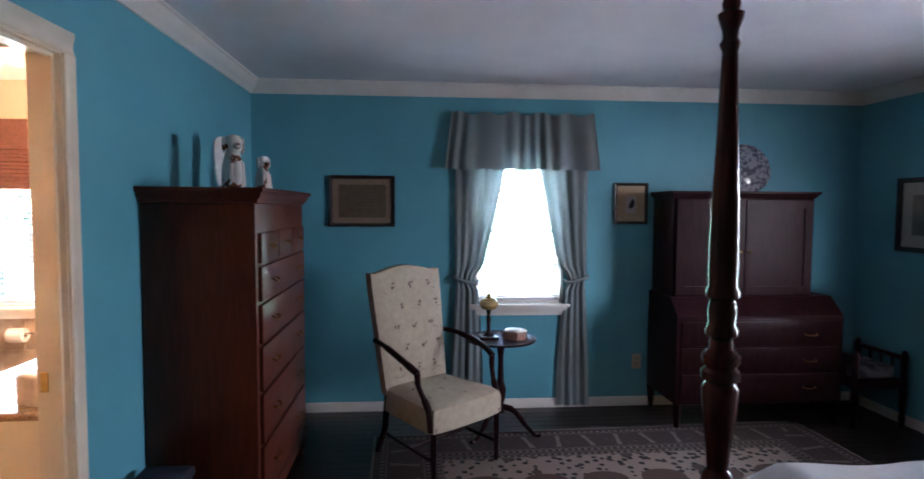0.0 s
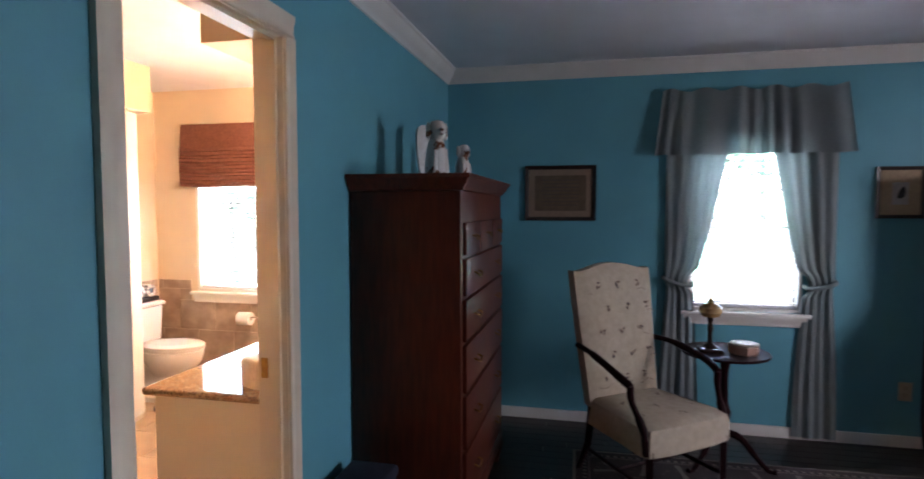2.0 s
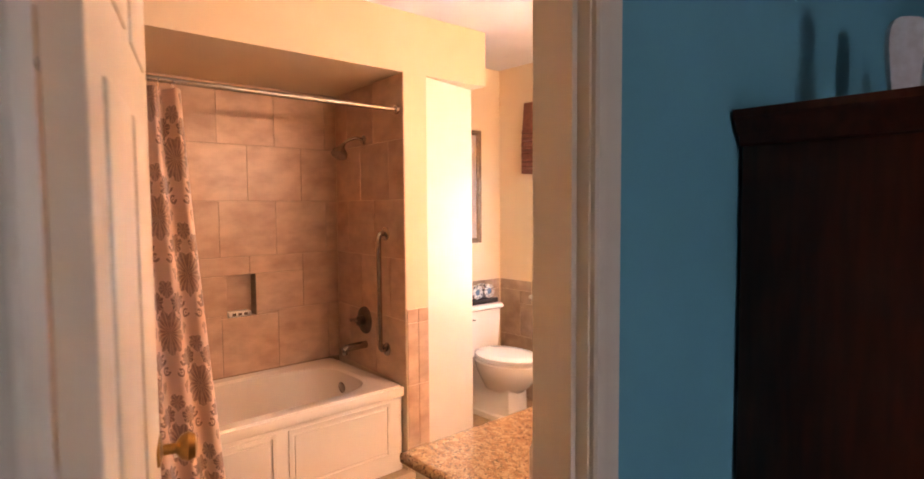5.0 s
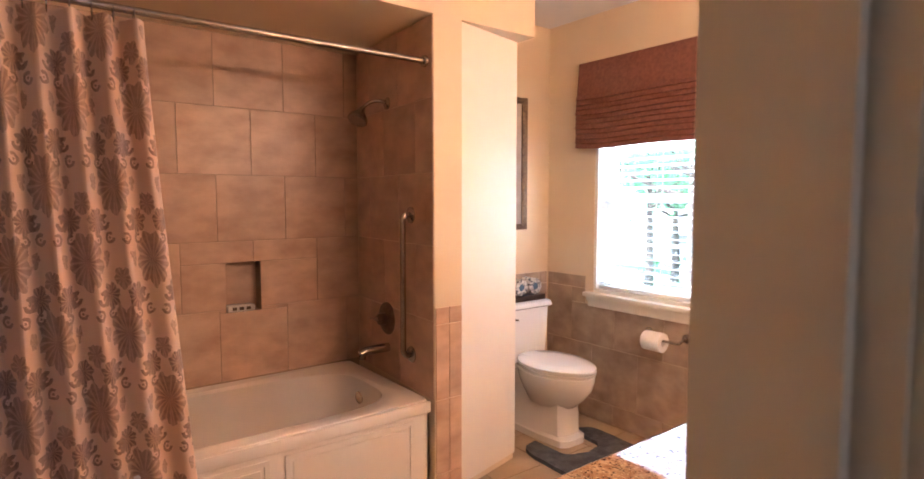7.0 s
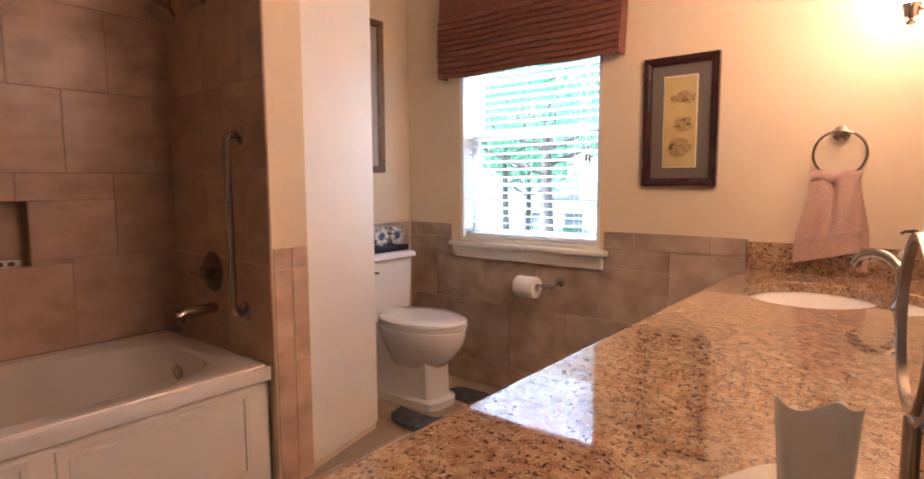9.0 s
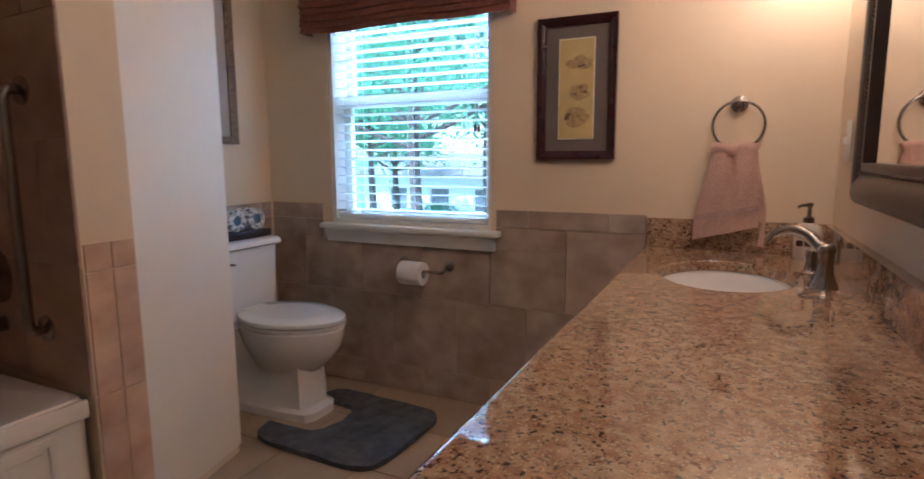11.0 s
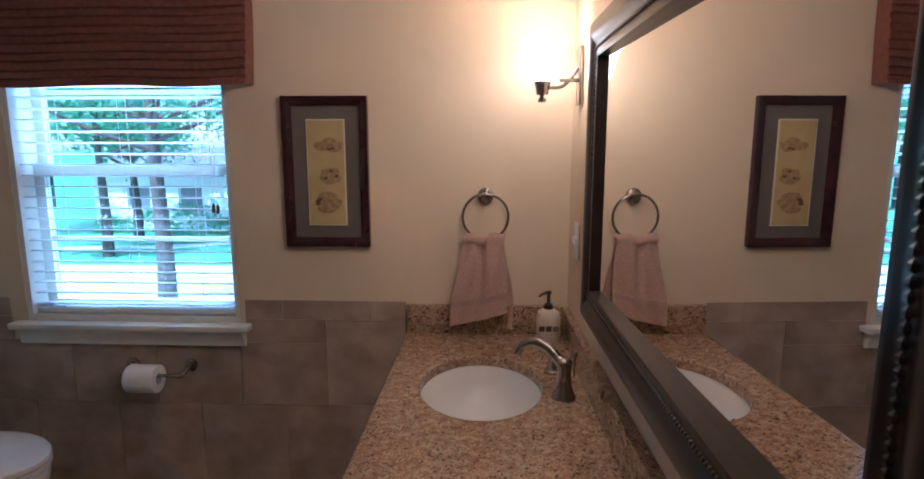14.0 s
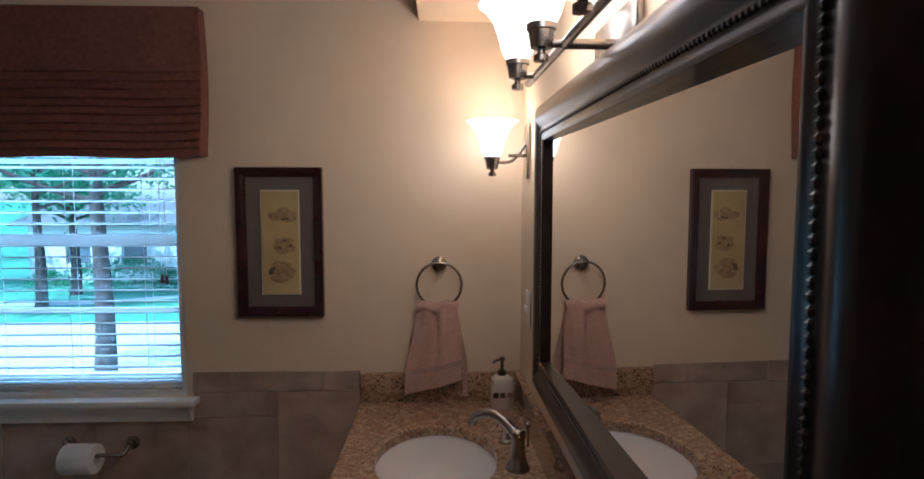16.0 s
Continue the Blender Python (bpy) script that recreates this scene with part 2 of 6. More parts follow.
def sheet(nx, ny, f, thick):
    """A closed cloth of a given thickness (a vector) over the surface f(u, v)."""
    bm = bmesh.new()
    t = Vector(thick)
    a = [[bm.verts.new(f(i / nx, j / ny)) for i in range(nx + 1)] for j in range(ny + 1)]
    b = [[bm.verts.new(v.co + t) for v in row] for row in a]
    for j in range(ny):
        for i in range(nx):
            bm.faces.new((a[j][i], a[j][i + 1], a[j + 1][i + 1], a[j + 1][i]))
            bm.faces.new((b[j][i], b[j + 1][i], b[j + 1][i + 1], b[j][i + 1]))
    edge = [(0, i) for i in range(nx)] + [(j, nx) for j in range(ny)] + [(ny, i) for i in range(nx, 0, -1)] + [(j, 0) for j in range(ny, 0, -1)]
    for (j0, i0), (j1, i1) in zip(edge, edge[1:] + edge[:1]):
        bm.faces.new((a[j0][i0], b[j0][i0], b[j1][i1], a[j1][i1]))
    return bm


def extrude(poly, axis, lo, hi, bm=None):
    """A prism of a flat outline; axis 'x', 'y' or 'z' is its length."""
    bm = bm or bmesh.new()
    put = {"x": lambda p, h: (h, p[0], p[1]), "y": lambda p, h: (p[0], h, p[1]), "z": lambda p, h: (p[0], p[1], h)}[axis]
    return rings(bm, [[Vector(put(p, h)) for p in poly] for h in (lo, hi)])


def link(name, bm, material, smooth=True):
    bmesh.ops.recalc_face_normals(bm, faces=bm.faces[:])
    me = bpy.data.meshes.new(name)
    bm.to_mesh(me)
    bm.free()
    me.materials.append(material)
    if smooth:
        me.shade_smooth()
        me.set_sharp_from_angle(angle=radians(38))
    return new(name, me)


def part(name, bm, material, parent, label="", m=None):
    ob = link(name, bm, material)
    ob.parent = parent
    if m is not None:
        ob.matrix_basis = m
    if label:
        tagged(ob, label)
    return ob


def again(name, ob, parent, m):
    """One more piece on the same mesh."""
    o = new(name, ob.data)
    o.parent, o.matrix_basis = parent, m
    return o


def thing(name, m, label, category, group=""):
    ob = new(name)
    ob.empty_display_size = 0.05
    ob.matrix_basis = m
    return tagged(ob, label, category, group)


def single(name, bm, material, label, category, group="", m=None):
    ob = link(name, bm, material)
    if m is not None:
        ob.matrix_basis = m
    return tagged(ob, label, category, group)


def setting(name, bm, material, label, category="", parent=None):
    ob = link(name, bm, material)
    ob.parent = parent
    return tagged(ob, label, category or name.split("_")[0], "", "structure")


def wall(bm, along, a0, a1, c0, c1, z0, z1, holes=()):
    """A wall along x or y from a0 to a1, c0 to c1 thick, with openings (a, a, z, z)."""
    cuts = sorted({a0, a1, *[v for h in holes for v in h[:2]]})
    for s, e in zip(cuts, cuts[1:]):
        zs = sorted([(h[2], h[3]) for h in holes if h[0] <= s and h[1] >= e])
        lo = z0
        for h0, h1 in zs + [(z1, z1)]:
            if h0 > lo + 1e-6:
                box(bm, s, c0, lo, e, c1, h0) if along == "x" else box(bm, c0, s, lo, c1, e, h0)
            lo = max(lo, h1)
    return bm


# ---- structure ----
H = 2.42
BW = (-0.88, -0.20, 0.80, 1.96)      # bedroom window: x, x, z, z
AW = (-4.668, -3.843, 0.778, 1.96)      # bath window
EW = (4.05, 5.03, 0.90, 1.96)        # east window: y, y, z, z
JS, JN, DH = 3.808, 4.474, 2.025        # door jambs and head
setting("wall_north", wall(bmesh.new(), "x", -2.55, 2.15, 6.70, 7.05, 0, H, [BW]), TEAL, "teal painted north bedroom wall", "wall")
setting("wall_east", wall(bmesh.new(), "y", -1.0, 7.05, 2.15, 2.35, 0, H, [EW]), TEAL, "teal painted east bedroom wall", "wall")
setting("wall_south", wall(bmesh.new(), "x", -2.55, 2.15, -1.2, -1.0, 0, H), TEAL, "teal painted south bedroom wall", "wall")
setting("wall_west", wall(bmesh.new(), "y", -1.0, 6.70, -2.525, -2.49, 0, H, [(JS - 0.019, JN + 0.019, 0, DH + 0.019)]), TEAL, "teal painted west bedroom wall with a doorway", "wall")
bm = extrude([(-2.588, 5.06), (-2.525, 5.06), (-2.525, 6.87), (-2.632, 6.87)], "z", 0, H)
wall(bm, "y", 2.9, 5.06, -2.588, -2.525, 0, H, [(JS - 0.019, JN + 0.019, 0, DH + 0.019)])
setting("wall_bath_east", bm, CREAM, "cream painted bathroom wall behind the vanity", "wall")
setting("wall_bath_north", wall(bmesh.new(), "x", -5.30, -2.55, 6.87, 7.05, 0, H, [AW]), CREAM, "cream painted bathroom window wall", "wall")
setting("wall_bath_west", wall(bmesh.new(), "y", 6.11, 6.87, -5.17, -5.05, 0, H), CREAM, "cream painted wall behind the toilet", "wall")
setting("wall_bath_south", wall(bmesh.new(), "x", -4.43, -2.55, 2.78, 2.90, 0, H), CREAM, "cream painted bathroom south wall", "wall")
bm = box(bmesh.new(), -5.40, 2.78, 0, -4.43, 3.99, H)
setting("wall_bath_closet", bm, CREAM, "cream painted wall at the tub's foot", "wall")
setting("wall_tub_back", wall(bmesh.new(), "y", 3.99, 5.66, -5.34, -5.262, 0, 2.11, [(4.902, 5.068, 0.79, 1.032)]), GROUT, "travertine tiled back wall of the tub alcove", "wall")
bm = extrude([(-5.40, 5.615), (-4.43, 5.542), (-4.43, 5.69), (-4.445, 5.69), (-4.545, 6.11), (-5.40, 6.11)], "z", 0, 2.11)
setting("wall_tub_north", bm, CREAM, "painted wing wall between tub and toilet", "wall")
setting("wall_soffit", box(bmesh.new(), -5.40, 3.99, 2.11, -4.43, 6.13, H), CREAM, "cream soffit above the tub", "wall")
setting("wall_vanity_soffit", box(bmesh.new(), -2.998, 4.75, 2.112, -2.60, 6.87, H), CREAM, "cream soffit above the vanity", "wall")
bm = extrude([(-4.432, 5.69), (-4.535, 6.112), (-4.545, 6.108), (-4.445, 5.69)], "z", 0.035, 2.105)
setting("wall_partition", bm, PANELW, "smooth white angled partition beside the toilet", "wall")
setting("ceiling", box(bmesh.new(), -2.55, -1.2, H, 2.35, 7.05, H + 0.15), CEIL, "white bedroom ceiling", "ceiling")
setting("ceiling_bath", box(bmesh.new(), -5.40, 2.78, H, -2.55, 7.05, H + 0.15), CEIL, "white bathroom ceiling", "ceiling")
setting("floor", box(bmesh.new(), -2.55, -1.2, -0.15, 2.35, 7.05, -0.012), DARKFLOOR, "dark stained wood floor", "floor")
floor_bath = setting("floor_bath", box(bmesh.new(), -5.40, 2.78, -0.15, -2.52, 7.05, -0.004), GROUT, "travertine tiled bathroom floor", "floor")

# crown moulding and baseboards
crown = [(0, 0), (0.012, 0), (0.018, 0.012), (0.032, 0.026), (0.058, 0.062), (0.064, 0.078), (0.075, 0.082), (0.075, 0.092), (0, 0.092)]
zc = H - 0.092
bm = extrude([(6.70 - a, zc + b) for a, b in crown], "x", -2.49, 2.15)
extrude([(-2.49 + a, zc + b) for a, b in crown], "y", -1.0, 6.70, bm)
extrude([(2.15 - a, zc + b) for a, b in crown], "y", -1.0, 6.70, bm)
extrude([(-1.0 + a, zc + b) for a, b in crown], "x", -2.49, 2.15, bm)
setting("trim_crown", bm, TRIM, "white painted crown moulding", "trim")
base = [(0, 0), (0.014, 0), (0.014, 0.055), (0.008, 0.068), (0, 0.070)]
bm = extrude([(6.70 - a, b) for a, b in base], "x", -2.49, 2.15)
extrude([(2.15 - a, b) for a, b in base], "y", -1.0, 6.70, bm)
extrude([(-2.49 + a, b) for a, b in base], "y", -1.0, JS - 0.077, bm)
extrude([(-2.49 + a, b) for a, b in base], "y", JN + 0.063, 6.70, bm)
setting("baseboard", bm, TRIM, "white painted baseboard", "baseboard")

# door frame: lining, stops and casings on both sides
door = setting("door_1", wall(bmesh.new(), "y", JS - 0.02, JN + 0.02, -2.596, -2.486, 0, DH + 0.02, [(JS, JN, 0, DH)]), LINING, "white painted doorway with an open panelled door", "door")
part("door_stop", wall(bmesh.new(), "y", JS, JN, -2.53, -2.508, 0, DH, [(JS + 0.012, JN - 0.012, 0, DH - 0.012)]), LINING, door)


def casing(side, face):
    prof = [(0, 0), (0.011, 0), (0.015, 0.007), (0.010, 0.02), (0.012, 0.042), (0.018, 0.058), (0.018, 0.075), (0, 0.075)]
    prof = [(a * (1.0 if side > 0 else 0.55), b + 0.005) for a, b in prof]
    bm = bmesh.new()
    zt = DH + 0.064
    for y0, s in ((JS, -1), (JN, 1)):
        extrude([(face + side * a, y0 + s * (b if s < 0 else 0.005 + (b - 0.005) * 0.75)) for a, b in prof], "z", 0, DH + 0.005, bm)
    extrude([(face + side * a, DH + b + 0.0005) for a, b in prof], "y", JS - 0.075, JN + 0.0612, bm)
    return bm


part("casing", casing(1, -2.4895), LINING, door)
part("casing", casing(-1, -2.5885), LINING, door)
part("strike_plate", rbox(-2.585, JN - 0.004, 0.885, -2.560, JN + 0.001, 0.955, 0.001, 1), BRASS, door)


# ---- windows ----
def window(name, a0, a1, z0, z1, face, depth, label, sill=True, flip=None):
    """A double-hung window in a wall along x whose inner face lies at y = face; flip turns it into another wall."""
    m = flip or Matrix()
    top = setting(name, wall(bmesh.new(), "x", a0 - 0.001, a1 + 0.001, face + 0.004, face + depth, z0 - 0.001, z1 + 0.001, [(a0 + 0.02, a1 - 0.02, z0 + 0.02, z1 - 0.02)]), TRIM, label, "window")
    top.matrix_basis = m
    zm = (z0 + z1) / 2 - 0.03
    for k, (lo, hi, yy) in enumerate(((z0 + 0.02, zm + 0.02, face + 0.085), (zm - 0.02, z1 - 0.02, face + 0.115))):
        fr = part("window_frame", wall(bmesh.new(), "x", a0 + 0.02, a1 - 0.02, yy, yy + 0.03, lo, hi, [(a0 + 0.06, a1 - 0.06, lo + 0.04, hi - 0.04)]), TRIM, top)
        g = part("pane", box(bmesh.new(), a0 + 0.06, yy + 0.012, lo + 0.04, a1 - 0.06, yy + 0.016, hi - 0.04), GLASS, fr)
        g.visible_shadow = False
        mid = (lo + hi) / 2
        part("muntin", box(bmesh.new(), a0 + 0.06, yy + 0.004, mid - 0.009, a1 - 0.06, yy + 0.011, mid + 0.009), TRIM, fr)
    if sill:
        bm = rbox(a0 - 0.04, face - 0.055, z0 - 0.024, a1 + 0.045, face - 0.002, z0, 0.005)
        part("window_sill", bm, TRIM, top)
        bm = extrude([(face - 0.002, z0 - 0.09), (face - 0.022, z0 - 0.085), (face - 0.026, z0 - 0.055), (face - 0.04, z0 - 0.04), (face - 0.042, z0 - 0.026), (face - 0.002, z0 - 0.026)], "x", a0 - 0.02, a1 + 0.02)
        part("apron", bm, TRIM, top)
    return top


def blind(a0, a1, z0, z1, yy, tilt, label, m=None):
    """A slatted blind that hangs in a window."""
    b = thing("window_blind", m or Matrix(), label, "blind")
    w, pitch = a1 - a0, 0.0405
    bm = bmesh.new()
    rings(bm, [[Vector((x, c * math.cos(tilt), c * math.sin(tilt) + 0.003 * (1 - (c / 0.024) ** 2) + h)) for c, h in ((-0.024, 0), (-0.012, 0), (0, 0), (0.012, 0), (0.024, 0), (0.024, 0.002), (0.012, 0.002), (0, 0.002), (-0.012, 0.002), (-0.024, 0.002))] for x in (-w / 2, w / 2)])
    first = None
    n = int((z1 - z0 - 0.06) / pitch)
    for i in range(n):
        pm = pose((a0 + a1) / 2, yy, z0 + 0.035 + i * pitch)
        first = again("slat", first, b, pm) if first else part("slat", bm, BLIND, b, "", pm)
    part("bottom_rail", rbox(a0, yy - 0.022, z0 + 0.002, a1, yy + 0.022, z0 + 0.02, 0.003), BLIND, b)
    part("head_rail", rbox(a0, yy - 0.026, z1 - 0.045, a1, yy + 0.026, z1 - 0.003, 0.003), BLIND, b)
    for x in (a0 + 0.12, (a0 + a1) / 2, a1 - 0.12):
        for s in (-0.026, 0.026):
            part("ladder_string", tube([(x, yy + s, z0 + 0.01), (x, yy + s, z1 - 0.03)], 0.0009, 5), BLIND, b)
    return b


window("window_1", *BW, 6.70, 0.22, "white double-hung bedroom window")
window("window_2", *AW, 6.87, 0.16, "white double-hung bathroom window")
turn_e = pose(2.15, 0, 0, 0, 0, -90)
window("window_3", -EW[1], -EW[0], EW[2], EW[3], 0.0, 0.2, "white east bedroom window", False, turn_e)
blind(BW[0] + 0.024, BW[1] - 0.024, BW[2] + 0.021, BW[3] - 0.021, 6.748, radians(-2), "white slatted blind in the bedroom window")
bath_blind = blind(AW[0] + 0.024, AW[1] - 0.024, AW[2] + 0.021, AW[3] - 0.021, 6.914, radians(-7), "white slatted blind in the bathroom window")
blind(-EW[1] + 0.024, -EW[0] - 0.024, EW[2] + 0.021, EW[3] - 0.021, 0.045, radians(12), "white slatted blind in the east window", turn_e)
for dx, dz in ((0, 0), (0.016, -0.004)):
    part("pull_cord", tube([(-3.92 + dx, 6.876, 1.9), (-3.92 + dx, 6.876, 1.22 + dz)], 0.0012, 5), BLIND, bath_blind)
    part("pull_tassel", lathe([(0.003, 0.034), (0.006, 0.026), (0.007, 0.006), (0.004, 0)], pose(-3.92 + dx, 6.876, 1.19 + dz), 8), surface("tassel_wood_%d" % (dx * 1000), (0.16, 0.05, 0.03), None, 0.4), bath_blind, "small brown wooden tassel")

# ---- bathroom ----
CT = 0.755                            # counter top
# bathtub: apron front, rim and a hollow basin
tub = thing("bathtub", pose(-4.855, 4.765, 0), "white acrylic alcove bathtub with a panelled apron", "bathtub")
TX, TY, TZ = 0.395, 0.775, 0.458


def oval(ax, ay, z, px=4.0, n=48):
    out = []
    for i in range(n):
        a = math.tau * i / n
        c, s = math.cos(a), math.sin(a)
        out.append(Vector((ax * abs(c) ** (2 / px) * (1 if c > 0 else -1), ay * abs(s) ** (2 / px) * (1 if s > 0 else -1), z)))
    return out


loops = [oval(TX, TY, 0.0, 40), oval(TX, TY, TZ - 0.012, 40), oval(TX - 0.008, TY - 0.008, TZ, 40)]
loops += [oval(TX - 0.075, TY - 0.085, TZ, 4.5), oval(TX - 0.09, TY - 0.10, TZ - 0.012, 4), oval(TX - 0.11, TY - 0.13, TZ - 0.15, 4), oval(TX - 0.14, TY - 0.2, 0.13, 3.5), oval(TX - 0.2, TY - 0.27, 0.10, 3), oval(0.02, 0.02, 0.095, 2)]
part("basin", rings(bmesh.new(), loops), TUBWHITE, tub)
part("rim_lip", rbox(TX - 0.004, -TY, TZ - 0.055, TX + 0.012, TY - 0.004, TZ - 0.004, 0.005), TUBWHITE, tub)
for y0, y1 in ((-TY + 0.06, 0.06), (0.12, TY - 0.09)):
    bm = wall(bmesh.new(), "y", y0, y1, TX, TX + 0.006, 0.09, TZ - 0.075, [(y0 + 0.018, y1 - 0.018, 0.108, TZ - 0.093)])
    part("apron_panel", bm, TUBWHITE, tub)
    part("apron_field", rbox(TX - 0.002, y0 + 0.03, 0.12, TX + 0.004, y1 - 0.03, TZ - 0.105, 0.002, 1), TUBWHITE, tub)
part("overflow_plate", lathe([(0.034, 0), (0.034, 0.006), (0.026, 0.012), (0.008, 0.014)], pose(-0.05, TY - 0.118, 0.365, 98), 20), NICKEL, tub, "round nickel overflow plate")

# shower fittings on the north end wall


def end_y(x):
    return 5.542 + (x + 4.43) * (5.615 - 5.542) / (-5.40 + 4.43) - 0.0045


sx = -4.868
sh = thing("wall_shower", pose(sx, end_y(sx), 1.80), "brushed nickel shower head on a bent arm", "shower head")
part("flange", lathe([(0.03, 0), (0.03, 0.004), (0.02, 0.012), (0.012, 0.014)], pose(0, 0, 0, 90), 20), NICKEL, sh)
part("arm", tube(bend([(0, 0, 0), (-0.012, -0.045, 0.010), (-0.03, -0.09, -0.006), (-0.045, -0.115, -0.035)]), 0.009), NICKEL, sh)
part("head", lathe([(0.012, 0), (0.016, 0.02), (0.022, 0.03), (0.046, 0.062), (0.049, 0.078), (0.044, 0.083), (0.01, 0.084)], pose(-0.042, -0.110, -0.025, 150, -14, 0), 24), NICKEL, sh)
vx = -4.885
vv = thing("shower_valve", pose(vx, end_y(vx), 0.745), "round nickel shower valve with a lever", "shower valve")
part("escutcheon", lathe([(0.082, 0), (0.080, 0.006), (0.055, 0.014), (0.03, 0.018), (0.028, 0.05), (0.02, 0.055)], pose(0, 0, 0, 90), 28), STEEL, vv)
part("lever", tube(bend([(0, -0.045, 0), (-0.03, -0.055, 0.002), (-0.075, -0.06, -0.004)]), [0.011] * 7 + [0.009] * 5 + [0.007]), NICKEL, vv)
sp = thing("tub_spout", pose(-4.88, end_y(-4.88), 0.60), "brushed nickel tub spout", "tub spout")
part("body", tube(bend([(0, 0, 0), (0, -0.06, 0.0), (-0.005, -0.12, -0.004), (-0.006, -0.15, -0.016)]), 0.022, 14), NICKEL, sp)
part("lip", lathe([(0.017, 0), (0.017, 0.016), (0.012, 0.016)], pose(-0.006, -0.142, -0.04), 14), NICKEL, sp)
gb = thing("grab_bar", pose(-4.63, end_y(-4.63), 0.62), "vertical brushed nickel grab bar", "grab bar")
part("bar", tube(bend([(0, 0, 0), (0, -0.03, 0.0), (0, -0.045, 0.02), (0, -0.046, 0.08), (0, -0.046, 0.56), (0, -0.045, 0.625), (0, -0.03, 0.645), (0, 0, 0.645)], 5), 0.0135, 12), NICKEL, gb)
for z in (0, 0.645):
    part("flange", lathe([(0.038, 0), (0.037, 0.006), (0.02, 0.012)], pose(0, 0, z, 90), 20), NICKEL, gb)

# curtain rod and curtain
rod = thing("shower_curtain_rod", pose(-4.47, 4.0, 1.92), "polished metal shower curtain rod", "curtain rod")
part("pole", tube([(0, -0.005, 0), (0, 1.53, 0)], 0.0125, 14), NICKEL, rod)
for y in (0.002, 1.515):
    part("end_cap", lathe([(0.024, 0), (0.024, 0.012), (0.016, 0.018)], pose(0, y if y > 1 else y + 0.018, 0, -90 if y > 1 else 90), 18), NICKEL, rod)


def damask():
    m, n, l, p = principled("damask_cloth")
    co = n.new("ShaderNodeTexCoord")
    sep = n.new("ShaderNodeSeparateXYZ")
    l.new(co.outputs["UV"], sep.inputs[0])

    def calc(op, a, b=None, c=None):
        k = n.new("ShaderNodeMath")
        k.operation = op
        for i, v in enumerate((a, b, c)):
            if v is None:
                continue
            if isinstance(v, (int, float)):
                k.inputs[i].default_value = v
            else:
                l.new(v, k.inputs[i])
        return k.outputs[0]

    nz = n.new("ShaderNodeTexNoise")
    nz.inputs["Scale"].default_value, nz.inputs["Detail"].default_value = 55, 5
    l.new(co.outputs["UV"], nz.inputs["Vector"])
    fray = calc("MULTIPLY_ADD", nz.outputs[0], 0.026, -0.013)
    PU, PV = 0.27, 0.46

    def spot(x, y, cx, cy, rx, ry, lobes, deep):
        """A lobed blot round (cx, cy)."""
        px, py = calc("DIVIDE", calc("SUBTRACT", x, cx), rx), calc("DIVIDE", calc("SUBTRACT", y, cy), ry)
        rad = calc("SQRT", calc("ADD", calc("MULTIPLY", px, px), calc("MULTIPLY", py, py)))
        ang = calc("ARCTAN2", px, py)
        edge = calc("MULTIPLY_ADD", calc("ABSOLUTE", calc("SINE", calc("MULTIPLY", ang, lobes))), deep, 1 - deep)
        body = calc("LESS_THAN", calc("ADD", rad, calc("DIVIDE", fray, min(rx, ry))), edge)
        veins = calc("MULTIPLY_ADD", calc("GREATER_THAN", calc("SINE", calc("MULTIPLY", ang, lobes * 4.0)), -0.45), 0.4, 0.6)
        return calc("MULTIPLY", body, veins)

    def curl(x, y, cx, cy, r):
        """A hooked scroll: most of a ring with a dot in it."""
        px, py = calc("SUBTRACT", x, cx), calc("SUBTRACT", y, cy)
        rad = calc("ADD", calc("SQRT", calc("ADD", calc("MULTIPLY", px, px), calc("MULTIPLY", py, py))), calc("MULTIPLY", fray, 0.5))
        ring = calc("MULTIPLY", calc("LESS_THAN", calc("ABSOLUTE", calc("SUBTRACT", rad, r)), r * 0.34), calc("LESS_THAN", calc("ARCTAN2", py, px), 2.2))
        return calc("MAXIMUM", ring, calc("LESS_THAN", rad, r * 0.3))

    inks = []
    for half in (0.0, 0.5):
        u = calc("ADD", calc("MULTIPLY", sep.outputs[0], 1 / PU), half)
        v = calc("ADD", calc("MULTIPLY", sep.outputs[1], 1 / PV), half)
        fu = calc("ABSOLUTE", calc("MULTIPLY", calc("SUBTRACT", calc("FRACT", u), 0.5), PU))
        fv = calc("MULTIPLY", calc("SUBTRACT", calc("FRACT", v), 0.5), PV)
        inks += [
            calc("MULTIPLY", spot(fu, fv, 0.0, 0.0, 0.066, 0.092, 4.5, 0.22), 0.8),
            calc("MULTIPLY", spot(fu, fv, 0.050, 0.122, 0.038, 0.042, 3.5, 0.22), 0.95),
            calc("MULTIPLY", spot(fu, fv, 0.0, 0.176, 0.030, 0.036, 2.5, 0.25), 0.8),
            calc("MULTIPLY", curl(fu, fv, 0.050, -0.112, 0.018), 0.9),
            calc("MULTIPLY", curl(fu, fv, 0.050, 0.066, 0.013), 0.9),
            calc("MULTIPLY", curl(fu, fv, 0.030, -0.160, 0.014), 0.85),
            calc("MULTIPLY", spot(fu, fv, 0.082, 0.010, 0.014, 0.026, 1.5, 0.3), 0.7),
        ]
    allink = inks[0]
